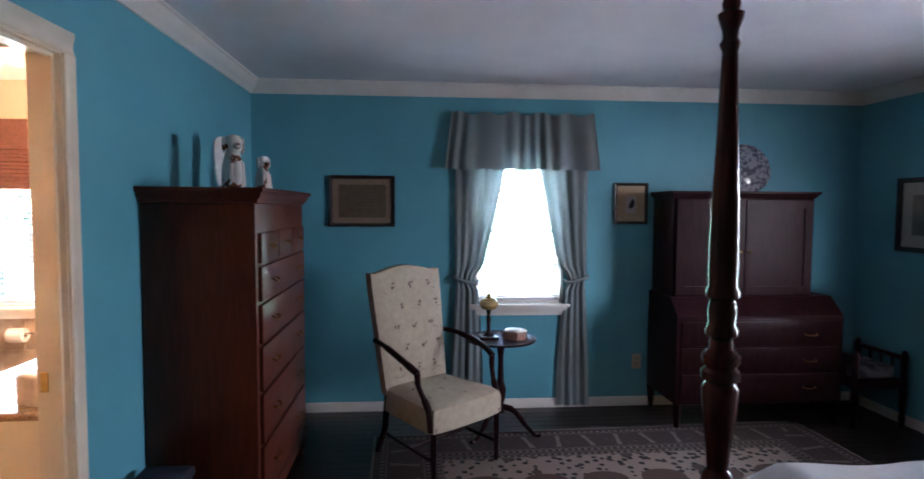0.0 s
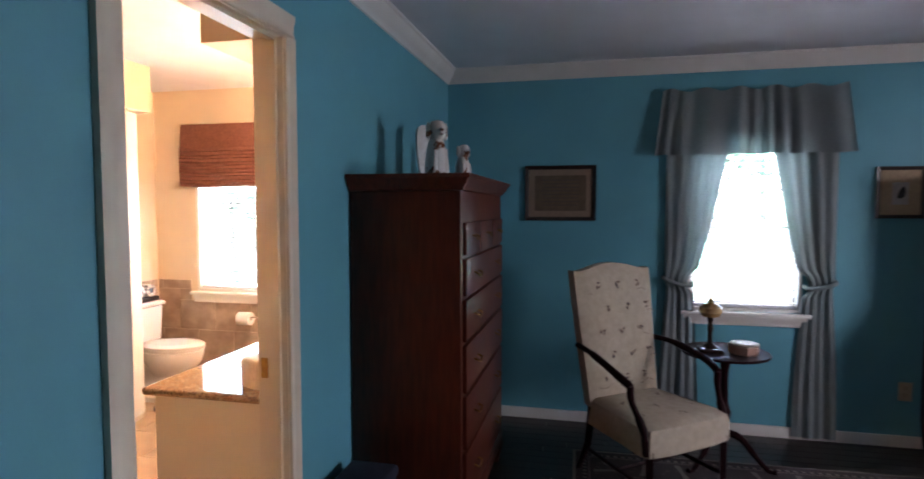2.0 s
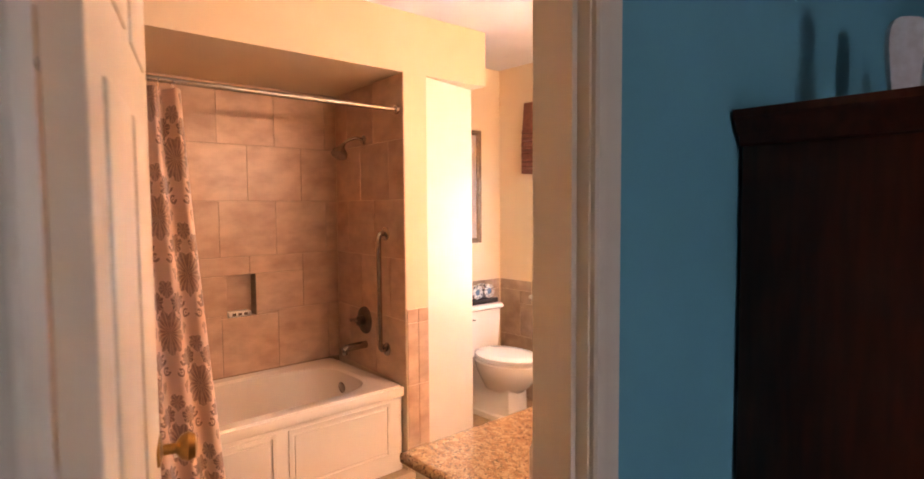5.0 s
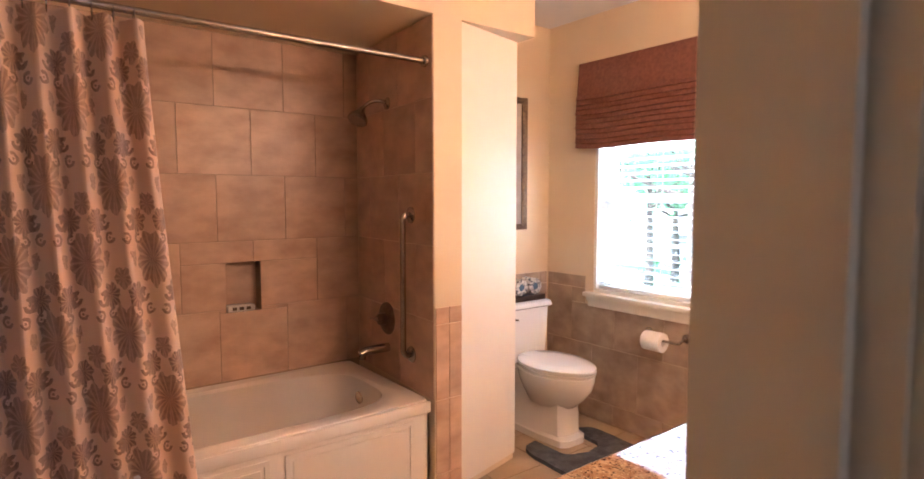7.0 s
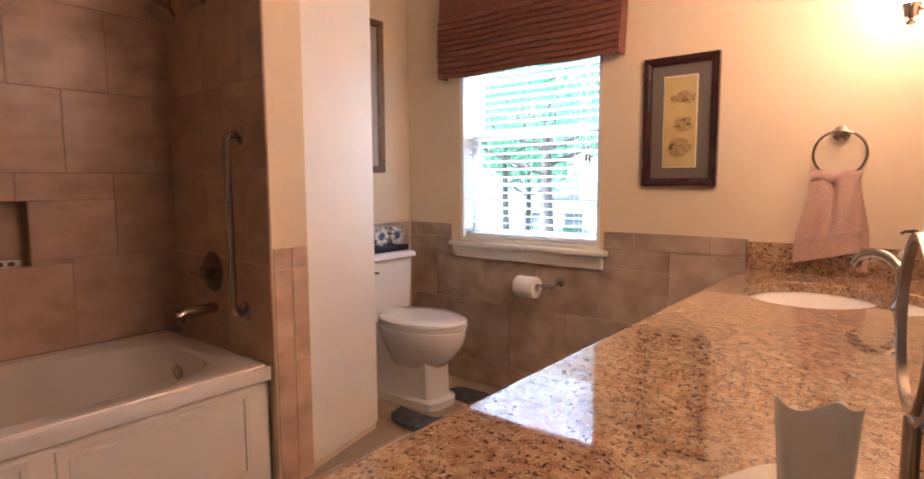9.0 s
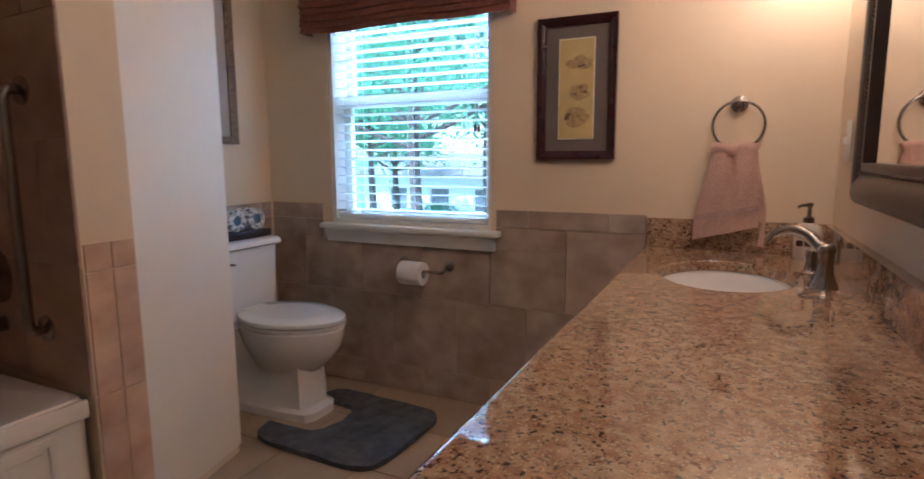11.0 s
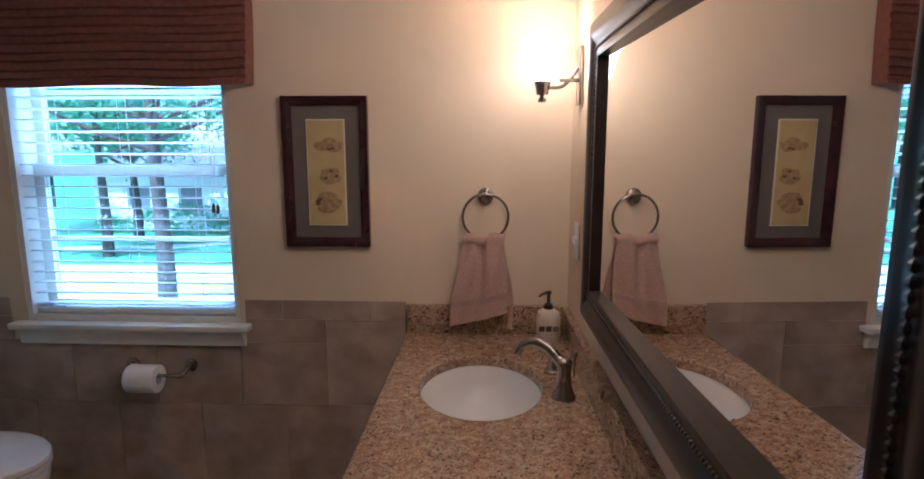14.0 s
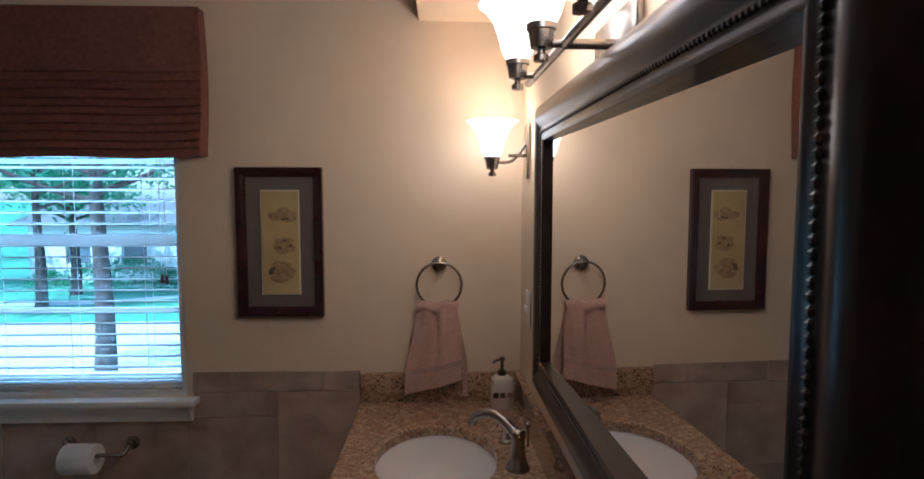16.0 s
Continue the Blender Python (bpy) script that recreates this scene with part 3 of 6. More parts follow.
    for k in inks[1:]:
        allink = calc("MAXIMUM", allink, k)
    allink = calc("MULTIPLY", allink, calc("MULTIPLY_ADD", nz.outputs[0], 0.7, 0.5))
    mx = n.new("ShaderNodeMix")
    mx.data_type = "RGBA"
    mx.inputs["A"].default_value, mx.inputs["B"].default_value = (0.68, 0.465, 0.345, 1), (0.14, 0.058, 0.032, 1)
    l.new(allink, mx.inputs["Factor"])
    l.new(mx.outputs["Result"], p.inputs["Base Color"])
    p.inputs["Roughness"].default_value = 0.55
    p.inputs["Sheen Weight"].default_value = 0.3
    return m


cur = thing("shower_curtain", pose(-4.47, 4.03, 0), "brown and beige damask shower curtain gathered on its rod", "curtain")
CW, CZ0, CZ1 = 0.44, 0.10, 1.885


def cfold(u, v):
    z = CZ0 + (CZ1 - CZ0) * v
    spread = 1.0 + 0.30 * (1 - v) ** 1.2
    y = CW * (u - 0.0) * spread
    x = 0.032 * math.sin(u * math.tau * 5.5 + 0.7 * math.sin(v * 2)) * (0.7 + 0.4 * (1 - v)) + 0.012 * math.sin(u * 31 + v * 3) + 0.03 * (1 - v) + 0.02
    return Vector((x, y, z))


bm = sheet(110, 40, cfold, (-0.0025, 0, 0))
cloth = part("cloth", bm, damask(), cur)
uv = cloth.data.uv_layers.new(name="cloth")
for lp in cloth.data.loops:
    c = cloth.data.vertices[lp.vertex_index].co
    uv.data[lp.index].uv = (c.y / (1.0 + 0.30 * (1 - (c.z - CZ0) / (CZ1 - CZ0)) ** 1.2) * 1.7, c.z)
for i in range(8):
    part("hook", tube([(0.016 * math.cos(a * math.tau / 10), 0.03 + i * 0.055, 1.906 + 0.03 * math.sin(a * math.tau / 10) - 0.004) for a in range(11)], 0.0018, 6), NICKEL, cur)

# soap dish in the niche
dish = thing("soap_dish", pose(-5.30, 4.975, 0.790), "small white soap dish with brown squares", "soap dish")
part("tray", rbox(-0.035, -0.065, 0, 0.04, 0.065, 0.03, 0.006), CHINA, dish)
for i in range(3):
    part("inlay", rbox(0.039, -0.045 + i * 0.033, 0.008, 0.042, -0.024 + i * 0.033, 0.024, 0.001, 1), STEEL, dish, "brown square inlay")

# toilet
toi = thing("toilet", pose(-5.035, 6.485, 0), "white porcelain two-piece toilet with its lid down", "toilet")
part("tank", rings(bmesh.new(), [[Vector((x * k, y * k, z)) for x, y in ((0.012, -0.205), (0.16, -0.205), (0.188, -0.18), (0.19, 0.18), (0.16, 0.205), (0.012, 0.205))] for z, k in ((0.375, 0.90), (0.39, 0.93), (0.55, 0.97), (0.695, 1.0))]), CHINA, toi)
bm = rings(bmesh.new(), [[Vector((0.006 + x * k, y * k, z)) for x, y in ((0.0, -0.222), (0.17, -0.222), (0.205, -0.19), (0.207, 0.19), (0.17, 0.222), (0.0, 0.222))] for z, k in ((0.692, 0.96), (0.70, 1.0), (0.715, 1.0), (0.724, 0.97), (0.729, 0.9))])
part("tank_lid", bm, CHINA, toi)


def bowl(cx, ax, ay, z, n=40, back=0.15):
    return [Vector((max(cx + ax * math.cos(math.tau * i / n), back), ay * math.sin(math.tau * i / n) * (1 - 0.12 * max(0, math.cos(math.tau * i / n))), z)) for i in range(n)]


part("bowl", rings(bmesh.new(), [bowl(0.40, 0.16, 0.11, 0.20), bowl(0.42, 0.20, 0.135, 0.25), bowl(0.43, 0.235, 0.165, 0.31), bowl(0.43, 0.248, 0.18, 0.36), bowl(0.43, 0.25, 0.183, 0.385), bowl(0.43, 0.244, 0.178, 0.392)]), CHINA, toi)
ped = [(0.03, -0.10), (0.40, -0.10), (0.53, -0.085), (0.555, -0.05), (0.555, 0.05), (0.53, 0.085), (0.40, 0.10), (0.03, 0.10)]
part("pedestal", rings(bmesh.new(), [[Vector((0.03 + (x - 0.03) * k, y * j, z)) for x, y in ped] for z, k, j in ((0, 1.06, 1.14), (0.035, 1.06, 1.14), (0.05, 1.0, 1.02), (0.20, 0.99, 1.0), (0.28, 1.0, 1.15), (0.375, 0.93, 1.3))]), CHINA, toi)
part("seat", rings(bmesh.new(), [bowl(0.435, 0.240, 0.174, 0.389, back=0.2), bowl(0.435, 0.240, 0.174, 0.397, back=0.2), bowl(0.435, 0.252, 0.184, 0.400, back=0.2), bowl(0.435, 0.252, 0.184, 0.41, back=0.2)]), CHINA, toi)
part("lid", rings(bmesh.new(), [bowl(0.435, 0.236, 0.172, 0.408, back=0.2), bowl(0.435, 0.236, 0.172, 0.4165, back=0.2), bowl(0.435, 0.252, 0.185, 0.419, back=0.2), bowl(0.435, 0.250, 0.183, 0.43, back=0.2), bowl(0.43, 0.235, 0.168, 0.438, back=0.205), bowl(0.43, 0.15, 0.11, 0.441, back=0.23)]), CHINA, toi)
part("flush_lever", tube(bend([(0.19, -0.15, 0.645), (0.21, -0.15, 0.645), (0.213, -0.12, 0.642), (0.212, -0.085, 0.636)]), 0.006), NICKEL, toi, "nickel flush lever")
# two spare rolls in a dark stand on the tank
rolls = thing("roll_stand", pose(-4.93, 6.535, 0.729), "dark stand with two patterned paper rolls on the toilet tank", "tissue roll stand")
part("stand", rbox(-0.06, -0.13, 0, 0.065, 0.13, 0.035, 0.006), BLACKWOOD, rolls)
PRINTED = surface("printed_roll_paper", (0.62, 0.60, 0.58), (0.08, 0.09, 0.12), 0.8, 55, spread=(0.46, 0.60))
for y in (-0.058, 0.055):
    r = part("paper_roll", lathe([(0.022, -0.05), (0.047, -0.05), (0.049, -0.046), (0.049, 0.046), (0.047, 0.05), (0.022, 0.05), (0.022, -0.05)], pose(0.005, y, 0.084, 0, 90, 0), 28, cap=(False, False)), PRINTED, rolls)
    part("core", lathe([(0.0215, -0.035), (0.0215, 0.046), (0.015, 0.047), (0.002, 0.047)], pose(0.005, y, 0.084, 0, 90, 0), 18), surface("blue_core_%d" % (y * 1000), (0.05, 0.12, 0.2), None, 0.6), r, "blue cardboard core")

# bath mat with a cut-out for the toilet foot
mat = []
for i in range(60):
    a = math.tau * i / 60
    c, s = math.cos(a), math.sin(a)
    mat.append((0.30 * abs(c) ** 0.35 * (1 if c > 0 else -1), 0.265 * abs(s) ** 0.35 * (1 if s > 0 else -1)))
outer = [p for p in mat if not (p[0] < -0.25 and abs(p[1]) < 0.14)]
neck = [(-0.30, -0.14), (-0.10, -0.13), (-0.055, -0.09), (-0.04, 0), (-0.055, 0.09), (-0.10, 0.13), (-0.30, 0.14)]
ring_ = [p for p in outer if p[1] >= 0] + neck[::-1] + [p for p in outer if p[1] < 0]
bm = bmesh.new()
vs = [bm.verts.new((x, y, 0.002)) for x, y in ring_]
f = bm.faces.new(vs)
r = bmesh.ops.extrude_face_region(bm, geom=[f])
for v in r["geom"]:
    if isinstance(v, bmesh.types.BMVert):
        v.co.z = 0.022
bmesh.ops.triangulate(bm, faces=[f for f in bm.faces if len(f.verts) > 4])
bmesh.ops.subdivide_edges(bm, edges=[e for e in bm.edges if e.calc_length() > 0.05], cuts=3, use_grid_fill=False)
bmesh.ops.triangulate(bm, faces=bm.faces[:])
for v in bm.verts:
    if v.co.z > 0.01:
        v.co.z += 0.006 * noise.noise(v.co * 18)
rug = single("bath_mat", bm, MATRUG, "slate grey shaggy contour mat round the toilet foot", "bath mat", m=pose(-4.285, 6.44, 0.0, 0, 0, -3))

# toilet paper holder
tp = thing("toilet_paper_holder", pose(-4.18, 6.86, 0.592), "nickel holder with a white toilet paper roll", "paper holder")
for x, zz in ((-0.085, 0.02), (0.14, 0.02)):
    part("post", tube(bend([(x, 0.002, zz), (x, -0.02, zz), (x * 0.98, -0.05, zz - 0.014), (x * 0.93, -0.06, zz - 0.022)]), [0.014] * 6 + [0.008] * 13), NICKEL, tp)
    part("rosette", lathe([(0.024, 0), (0.024, 0.005), (0.012, 0.012)], pose(x, 0.002, zz, 90), 18), NICKEL, tp)
part("spindle", tube([(-0.08, -0.06, 0), (0.13, -0.06, 0)], 0.007), NICKEL, tp)
part("paper_roll", lathe([(0.02, -0.055), (0.050, -0.055), (0.052, -0.051), (0.052, 0.051), (0.050, 0.055), (0.02, 0.055), (0.02, -0.055)], pose(-0.01, -0.06, -0.012, 0, 90, 0), 28, cap=(False, False)), PAPER, tp, "white toilet paper roll")

# vanity and granite top with an undermounted sink
van = thing("vanity_cabinet", pose(-2.915, 5.75, 0), "cream painted vanity cabinet under the granite counter", "cabinet")
part("body", box(bmesh.new(), -0.265, -1.085, 0.09, 0.285, 1.118, CT - 0.20), VANITYW, van)
rail = box(bmesh.new(), -0.265, -1.085, CT - 0.2, -0.245, 1.118, CT - 0.032)
box(rail, 0.27, -1.085, CT - 0.2, 0.285, 1.118, CT - 0.032)
box(rail, -0.245, -1.085, CT - 0.2, 0.27, -1.065, CT - 0.032)
box(rail, -0.245, 1.10, CT - 0.2, 0.27, 1.118, CT - 0.032)
part("top_rail", rail, VANITYW, van)
part("plinth", box(bmesh.new(), -0.21, -1.085, 0, 0.285, 1.118, 0.09), VANITYW, van)
for i in range(4):
    y0 = -1.07 + i * 0.545
    d = part("door", rbox(-0.283, y0, 0.12, -0.266, y0 + 0.53, CT - 0.06, 0.003, 1), VANITYW, van)
    part("handle", lathe([(0.006, 0), (0.005, 0.012), (0.014, 0.02), (0.012, 0.028), (0.002, 0.03)], pose(-0.283, y0 + (0.48 if i % 2 == 0 else 0.05), 0.6, 0, -90, 0), 14), NICKEL, d, "round nickel knob")
SC = (-2.938, 6.402)
SAX, SAY = 0.175, 0.222
bm = bmesh.new()
X0, X1, Y0, Y1 = -3.209, -2.626, 4.645, 6.868


def edge_pt(a):
    c, s = math.cos(a), math.sin(a)
    tx = ((X1 - SC[0]) / c if c > 0 else (X0 - SC[0]) / c) if abs(c) > 1e-9 else 1e9
    ty = ((Y1 - SC[1]) / s if s > 0 else (6.0 - SC[1]) / s) if abs(s) > 1e-9 else 1e9
    t = min(tx, ty)
    return SC[0] + t * c, SC[1] + t * s


angs = sorted([math.tau * i / 64 for i in range(64)] + [math.atan2(y - SC[1], x - SC[0]) % math.tau for x in (X0, X1) for y in (6.0, Y1)])
inner = [(SC[0] + SAX * math.cos(a), SC[1] + SAY * math.sin(a)) for a in angs]
outer = [edge_pt(a) for a in angs]
rows = [[bm.verts.new((x, y, z)) for x, y in ps] for ps, z in ((inner, CT - 0.032), (inner, CT - 0.003), ([(SC[0] + (x - SC[0]) * 1.016, SC[1] + (y - SC[1]) * 1.016) for x, y in inner], CT), (outer, CT), (outer, CT - 0.032))]
for a, b in zip(rows, rows[1:] + rows[:1]):
    for i in range(len(a)):
        j = (i + 1) % len(a)
        bm.faces.new((a[i], a[j], b[j], b[i]))
box(bm, X0, Y0 + 0.006, CT - 0.032, -2.590, 5.06, CT)
box(bm, X0, 5.06, CT - 0.032, X1 + 0.02, 6.0, CT)
counter = single("countertop", bm, GRANITE, "polished gold and brown granite vanity counter", "countertop")
part("bullnose", tube([(X0, Y0, CT - 0.016), (X0, Y1, CT - 0.016)], 0.016, 14), GRANITE, counter)
part("bullnose", tube([(X0, Y0 + 0.006, CT - 0.016), (-2.590, Y0 + 0.006, CT - 0.016)], 0.016, 14), GRANITE, counter)
part("backsplash", rbox(X0 - 0.006, 6.848, CT, X1 - 0.021, 6.868, CT + 0.105, 0.003), GRANITE, counter)
part("side_splash", extrude([(-2.624, 5.064), (-2.590, 5.064), (-2.633, 6.868), (-2.654, 6.868)], "z", CT, CT + 0.105), GRANITE, counter)
sink = thing("sink", pose(SC[0], SC[1], CT - 0.032), "white oval undermounted sink", "sink")
prof = [(1.08, 0.0), (1.02, -0.001), (0.99, -0.01), (0.93, -0.05), (0.82, -0.09), (0.62, -0.125), (0.35, -0.143), (0.12, -0.148), (0.12, -0.16), (0.40, -0.157), (0.68, -0.138), (0.9, -0.1), (1.02, -0.05), (1.08, -0.012), (1.08, 0.0)]
part("bowl", lathe([(r, z) for r, z in prof], None, 48, None, SAX, SAY, (False, False)), CHINA, sink)
part("drain", lathe([(0.024, -0.146), (0.024, -0.142), (0.016, -0.141), (0.002, -0.143)], None, 20), NICKEL, sink, "nickel drain")
# Solid dark disc instead of a hole; its colour stands for the shade inside.
part("overflow_dark_disc", lathe([(0.010, 0), (0.010, 0.002), (0.001, 0.002)], pose(-0.150, -0.03, -0.07, 0, 60, 0), 14), BLACKWOOD, sink)

# widespread faucet
fau = thing("faucet", pose(-2.712, 6.325, CT), "brushed nickel arched faucet with a side lever", "faucet")
part("base", lathe([(0.034, 0), (0.033, 0.006), (0.027, 0.016), (0.021, 0.034), (0.0185, 0.06), (0.019, 0.082), (0.022, 0.096), (0.020, 0.106), (0.012, 0.112)], None, 24), NICKEL, fau)
part("spout", tube(bend([(0.004, 0.0, 0.088), (-0.014, 0.012, 0.104), (-0.04, 0.03, 0.128), (-0.075, 0.05, 0.138), (-0.108, 0.068, 0.124), (-0.124, 0.078, 0.098)]), [0.018] * 6 + [0.016] * 6 + [0.0145] * 6 + [0.0135] * 6 + [0.013] * 7, 14), NICKEL, fau)
part("lift_rod", lathe([(0.003, 0), (0.003, 0.05), (0.007, 0.055), (0.007, 0.066), (0.002, 0.072)], pose(0.028, 0.004, 0.06), 10), NICKEL, fau)
h = part("handle", lathe([(0.026, 0), (0.026, 0.006), (0.018, 0.012), (0.014, 0.04), (0.018, 0.055), (0.015, 0.068), (0.004, 0.074)], pose(-0.01, 0.175, 0), 20), NICKEL, fau)
part("lever", tube(bend([(0, 0, 0.058), (0.006, 0.012, 0.075), (0.010, 0.022, 0.098)]), [0.007] * 8 + [0.005] * 5), NICKEL, h)

# soap dispenser
soap = thing("soap_dispenser", pose(-2.708, 6.79, CT), "white ceramic soap dispenser with brown squares and a metal pump", "soap dispenser")
part("bottle", rings(bmesh.new(), [oval(0.042 * k, 0.034 * k, z, 3.0, 28) for z, k in ((0, 0.92), (0.005, 1), (0.085, 1.0), (0.103, 0.9), (0.113, 0.6), (0.116, 0.4))]), surface("ivory_ceramic", (0.66, 0.58, 0.48), None, 0.2, 30), soap)
for i in range(3):
    part("inlay", rbox(-0.034 + i * 0.024, -0.0355, 0.042, -0.015 + i * 0.024, -0.033, 0.061, 0.0008, 1), surface("inlay_%d" % i, [(0.07, 0.03, 0.02), (0.10, 0.06, 0.04), (0.22, 0.14, 0.08)][i], None, 0.3), soap, "square brown mosaic inlay")
pump = part("pump", lathe([(0.016, 0.115), (0.016, 0.132), (0.009, 0.134), (0.006, 0.138), (0.006, 0.165), (0.010, 0.168), (0.010, 0.178), (0.002, 0.18)], None, 16), STEEL, soap, "dark metal pump")
part("nozzle", tube([(0, 0, 0.172), (-0.025, -0.02, 0.172), (-0.034, -0.027, 0.166)], 0.0045, 8), STEEL, pump)

# towel ring with a hand towel
tr = thing("towel_ring", pose(-2.93, 6.866, 1.258), "brushed nickel towel ring on the window wall", "towel ring")
part("rosette", lathe([(0.028, 0), (0.028, 0.006), (0.018, 0.012), (0.014, 0.03), (0.016, 0.036), (0.004, 0.04)], pose(0, 0, 0, 90), 22), NICKEL, tr)
part("ring", tube([(0.080 * math.sin(a * math.tau / 36), -0.034 - 0.004 * math.cos(a * math.tau / 36), -0.072 + 0.080 * math.cos(a * math.tau / 36)) for a in range(37)], 0.0048, 8), NICKEL, tr)


def hang(side):
    def f(u, v):
        z = -0.150 - v * ((0.315 - 0.055 * u) if side > 0 else (0.30 + 0.035 * u))
        w = 0.070 + 0.020 * min(1, v * 1.6) + 0.012 * v
        x = (u - 0.5) * 2 * w - 0.012 * v * side + 0.008 * math.sin(v * 5 + side) * v
        y = -0.034 - side * (0.012 + 0.010 * min(1, 3 * v)) + 0.026 * math.exp(-((u - 0.46 - 0.10 * v) / 0.075) ** 2) * max(0, 1 - 1.25 * v) + 0.008 * math.sin(u * 5.5 + side * 1.3) + 0.002 * math.sin(u * 19 + v * 6)
        return Vector((x, min(y, -0.008), z))
    return f


tw = thing("hand_towel", pose(-2.938, 6.866, 1.258), "dusty pink terry hand towel hanging in the ring", "towel")
part("front_fold", sheet(40, 30, hang(1), (0, -0.006, 0)), TOWEL, tw)
part("back_fold", sheet(40, 30, hang(-1), (0, 0.004, 0)), TOWEL, tw)
part("top_fold", tube([(-0.072 + 0.144 * i / 10, -0.036, -0.152 + 0.006 * math.sin(i)) for i in range(11)], 0.020, 10), TOWEL, tw)
part("border", sheet(40, 3, lambda u, v: hang(1)(u, 0.72 + 0.07 * v) + Vector((0, -0.0085, 0)), (0, 0.004, 0)), surface("pink_woven_band", (0.50, 0.33, 0.28), None, 0.7, 90), tw, "flat woven band")


# ---- framed pictures ----
def framed(name, w, h, bar, depth, m, frame_mat, inner, label, category="picture", bead=False):
    """A frame with four mitred bars and, inside, flat layers (inset, material, name, label)."""
    t = thing(name, m, label, category)
    prof = [(0, 0), (0, -depth), (bar * 0.35, -depth * 0.95), (bar * 0.75, -depth * 0.6), (bar, -depth * 0.55), (bar, 0)]
    corners = [(-w / 2, -h / 2, 1, 1), (w / 2, -h / 2, -1, 1), (w / 2, h / 2, -1, -1), (-w / 2, h / 2, 1, -1)]
    bm = bmesh.new()
    for i in range(4):
        a, b = corners[i], corners[(i + 1) % 4]
        rings(bm, [[Vector((c[0] + c[2] * q, d, c[1] + c[3] * q)) for q, d in prof] for c in (a, b)])
    part("frame", bm, frame_mat, t)
    for k, (inset, material, nm, lb) in enumerate(inner):
        part(nm, box(bmesh.new(), -w / 2 + inset, -depth * 0.25 - 0.0015 * k, -h / 2 + inset, w / 2 - inset, -0.001 - 0.002 * k, h / 2 - inset), material, t, lb)
    return t


MAT_GREY = surface("taupe_mat_board", (0.15, 0.12, 0.10), (0.14, 0.112, 0.094), 0.9, 90)
MAT_CREAM = surface("cream_paper", (0.62, 0.57, 0.42), (0.58, 0.52, 0.37), 0.9, 40)
SILK = surface("old_gold_paper", (0.50, 0.38, 0.17), (0.44, 0.32, 0.13), 0.8, 12)
INK = surface("pale_brown_ink", (0.40, 0.28, 0.12), (0.27, 0.175, 0.075), 0.8, 60)
INK_DARK = surface("dark_brown_ink", (0.15, 0.09, 0.045), (0.10, 0.06, 0.03), 0.8, 60)
cat = framed("framed_print", 0.302, 0.528, 0.032, 0.024, pose(-3.493, 6.868, 1.338), CATFRAME, [(0.03, MAT_GREY, "mat_board", "taupe mat board")], "dark cherry framed print of three resting animals in brown ink")
part("paper_edge", box(bmesh.new(), -0.069, -0.0108, -0.189, 0.069, -0.008, 0.186), MAT_CREAM, cat)
part("print", box(bmesh.new(), -0.064, -0.0128, -0.184, 0.064, -0.0104, 0.181), SILK, cat, "old gold paper")
rnd = random.Random(4)
for cx, cz, sx_, sz_ in ((0.01, 0.095, 0.04, 0.022), (0.015, -0.01, 0.034, 0.026), (-0.004, -0.105, 0.05, 0.03)):
    for i in range(9):
        a = rnd.uniform(0, 6.28)
        k = 1.15 if i < 6 else 0.35
        d = -0.0131 - 0.00025 * i
        bx_, bz_ = cx + sx_ * 0.6 * math.cos(a), cz + sz_ * 0.6 * math.sin(a)
        part("ink_stroke", rings(bmesh.new(), [[Vector((bx_ + k * rr * sx_ * rnd.uniform(0.4, 0.68) * math.cos(q * 0.7), y, bz_ + k * rr * sz_ * rnd.uniform(0.4, 0.7) * math.sin(q * 0.7))) for q in range(9)] for y, rr in ((-0.0126, 1), (d, 1))]), INK if i < 6 else INK_DARK, cat)

# picture with a gilt frame on the wall over the toilet
wp = framed("framed_picture", 0.44, 0.81, 0.035, 0.022, pose(-5.049, 6.438, 1.553, 0, 0, 90), GILT, [(0.033, surface("pale_grey_print", (0.42, 0.34, 0.29), (0.34, 0.27, 0.23), 0.6, 6), "print", "faded pale print")], "tall bronze-gilt framed picture above the toilet")

# large wall mirror over the counter, with a beaded dark frame
MY, MZ, MW, MH = 5.757, 1.356, 1.236, 0.778
mir = thing("wall_mirror", pose(-2.634, MY, MZ, 0, 0, -89), "large mirror in a wide dark beaded frame above the vanity", "mirror")
prof = [(0, 0.022), (0, -0.01), (0.004, -0.015), (0.012, -0.021), (0.024, -0.026), (0.036, -0.028), (0.048, -0.0265), (0.06, -0.022), (0.066, -0.019), (0.07, -0.0185), (0.084, -0.0185), (0.088, -0.019), (0.092, -0.02), (0.097, -0.0195), (0.1, -0.019), (0.1, 0.022)]
cs = [(-MW / 2, -MH / 2, 1, 1), (MW / 2, -MH / 2, -1, 1), (MW / 2, MH / 2, -1, -1), (-MW / 2, MH / 2, 1, -1)]
for i in range(4):
    part("frame_bar", rings(bmesh.new(), [[Vector((c[0] + c[2] * q, d, c[1] + c[3] * q)) for q, d in prof] for c in (cs[i], cs[(i + 1) % 4])]), BLACKWOOD, mir)
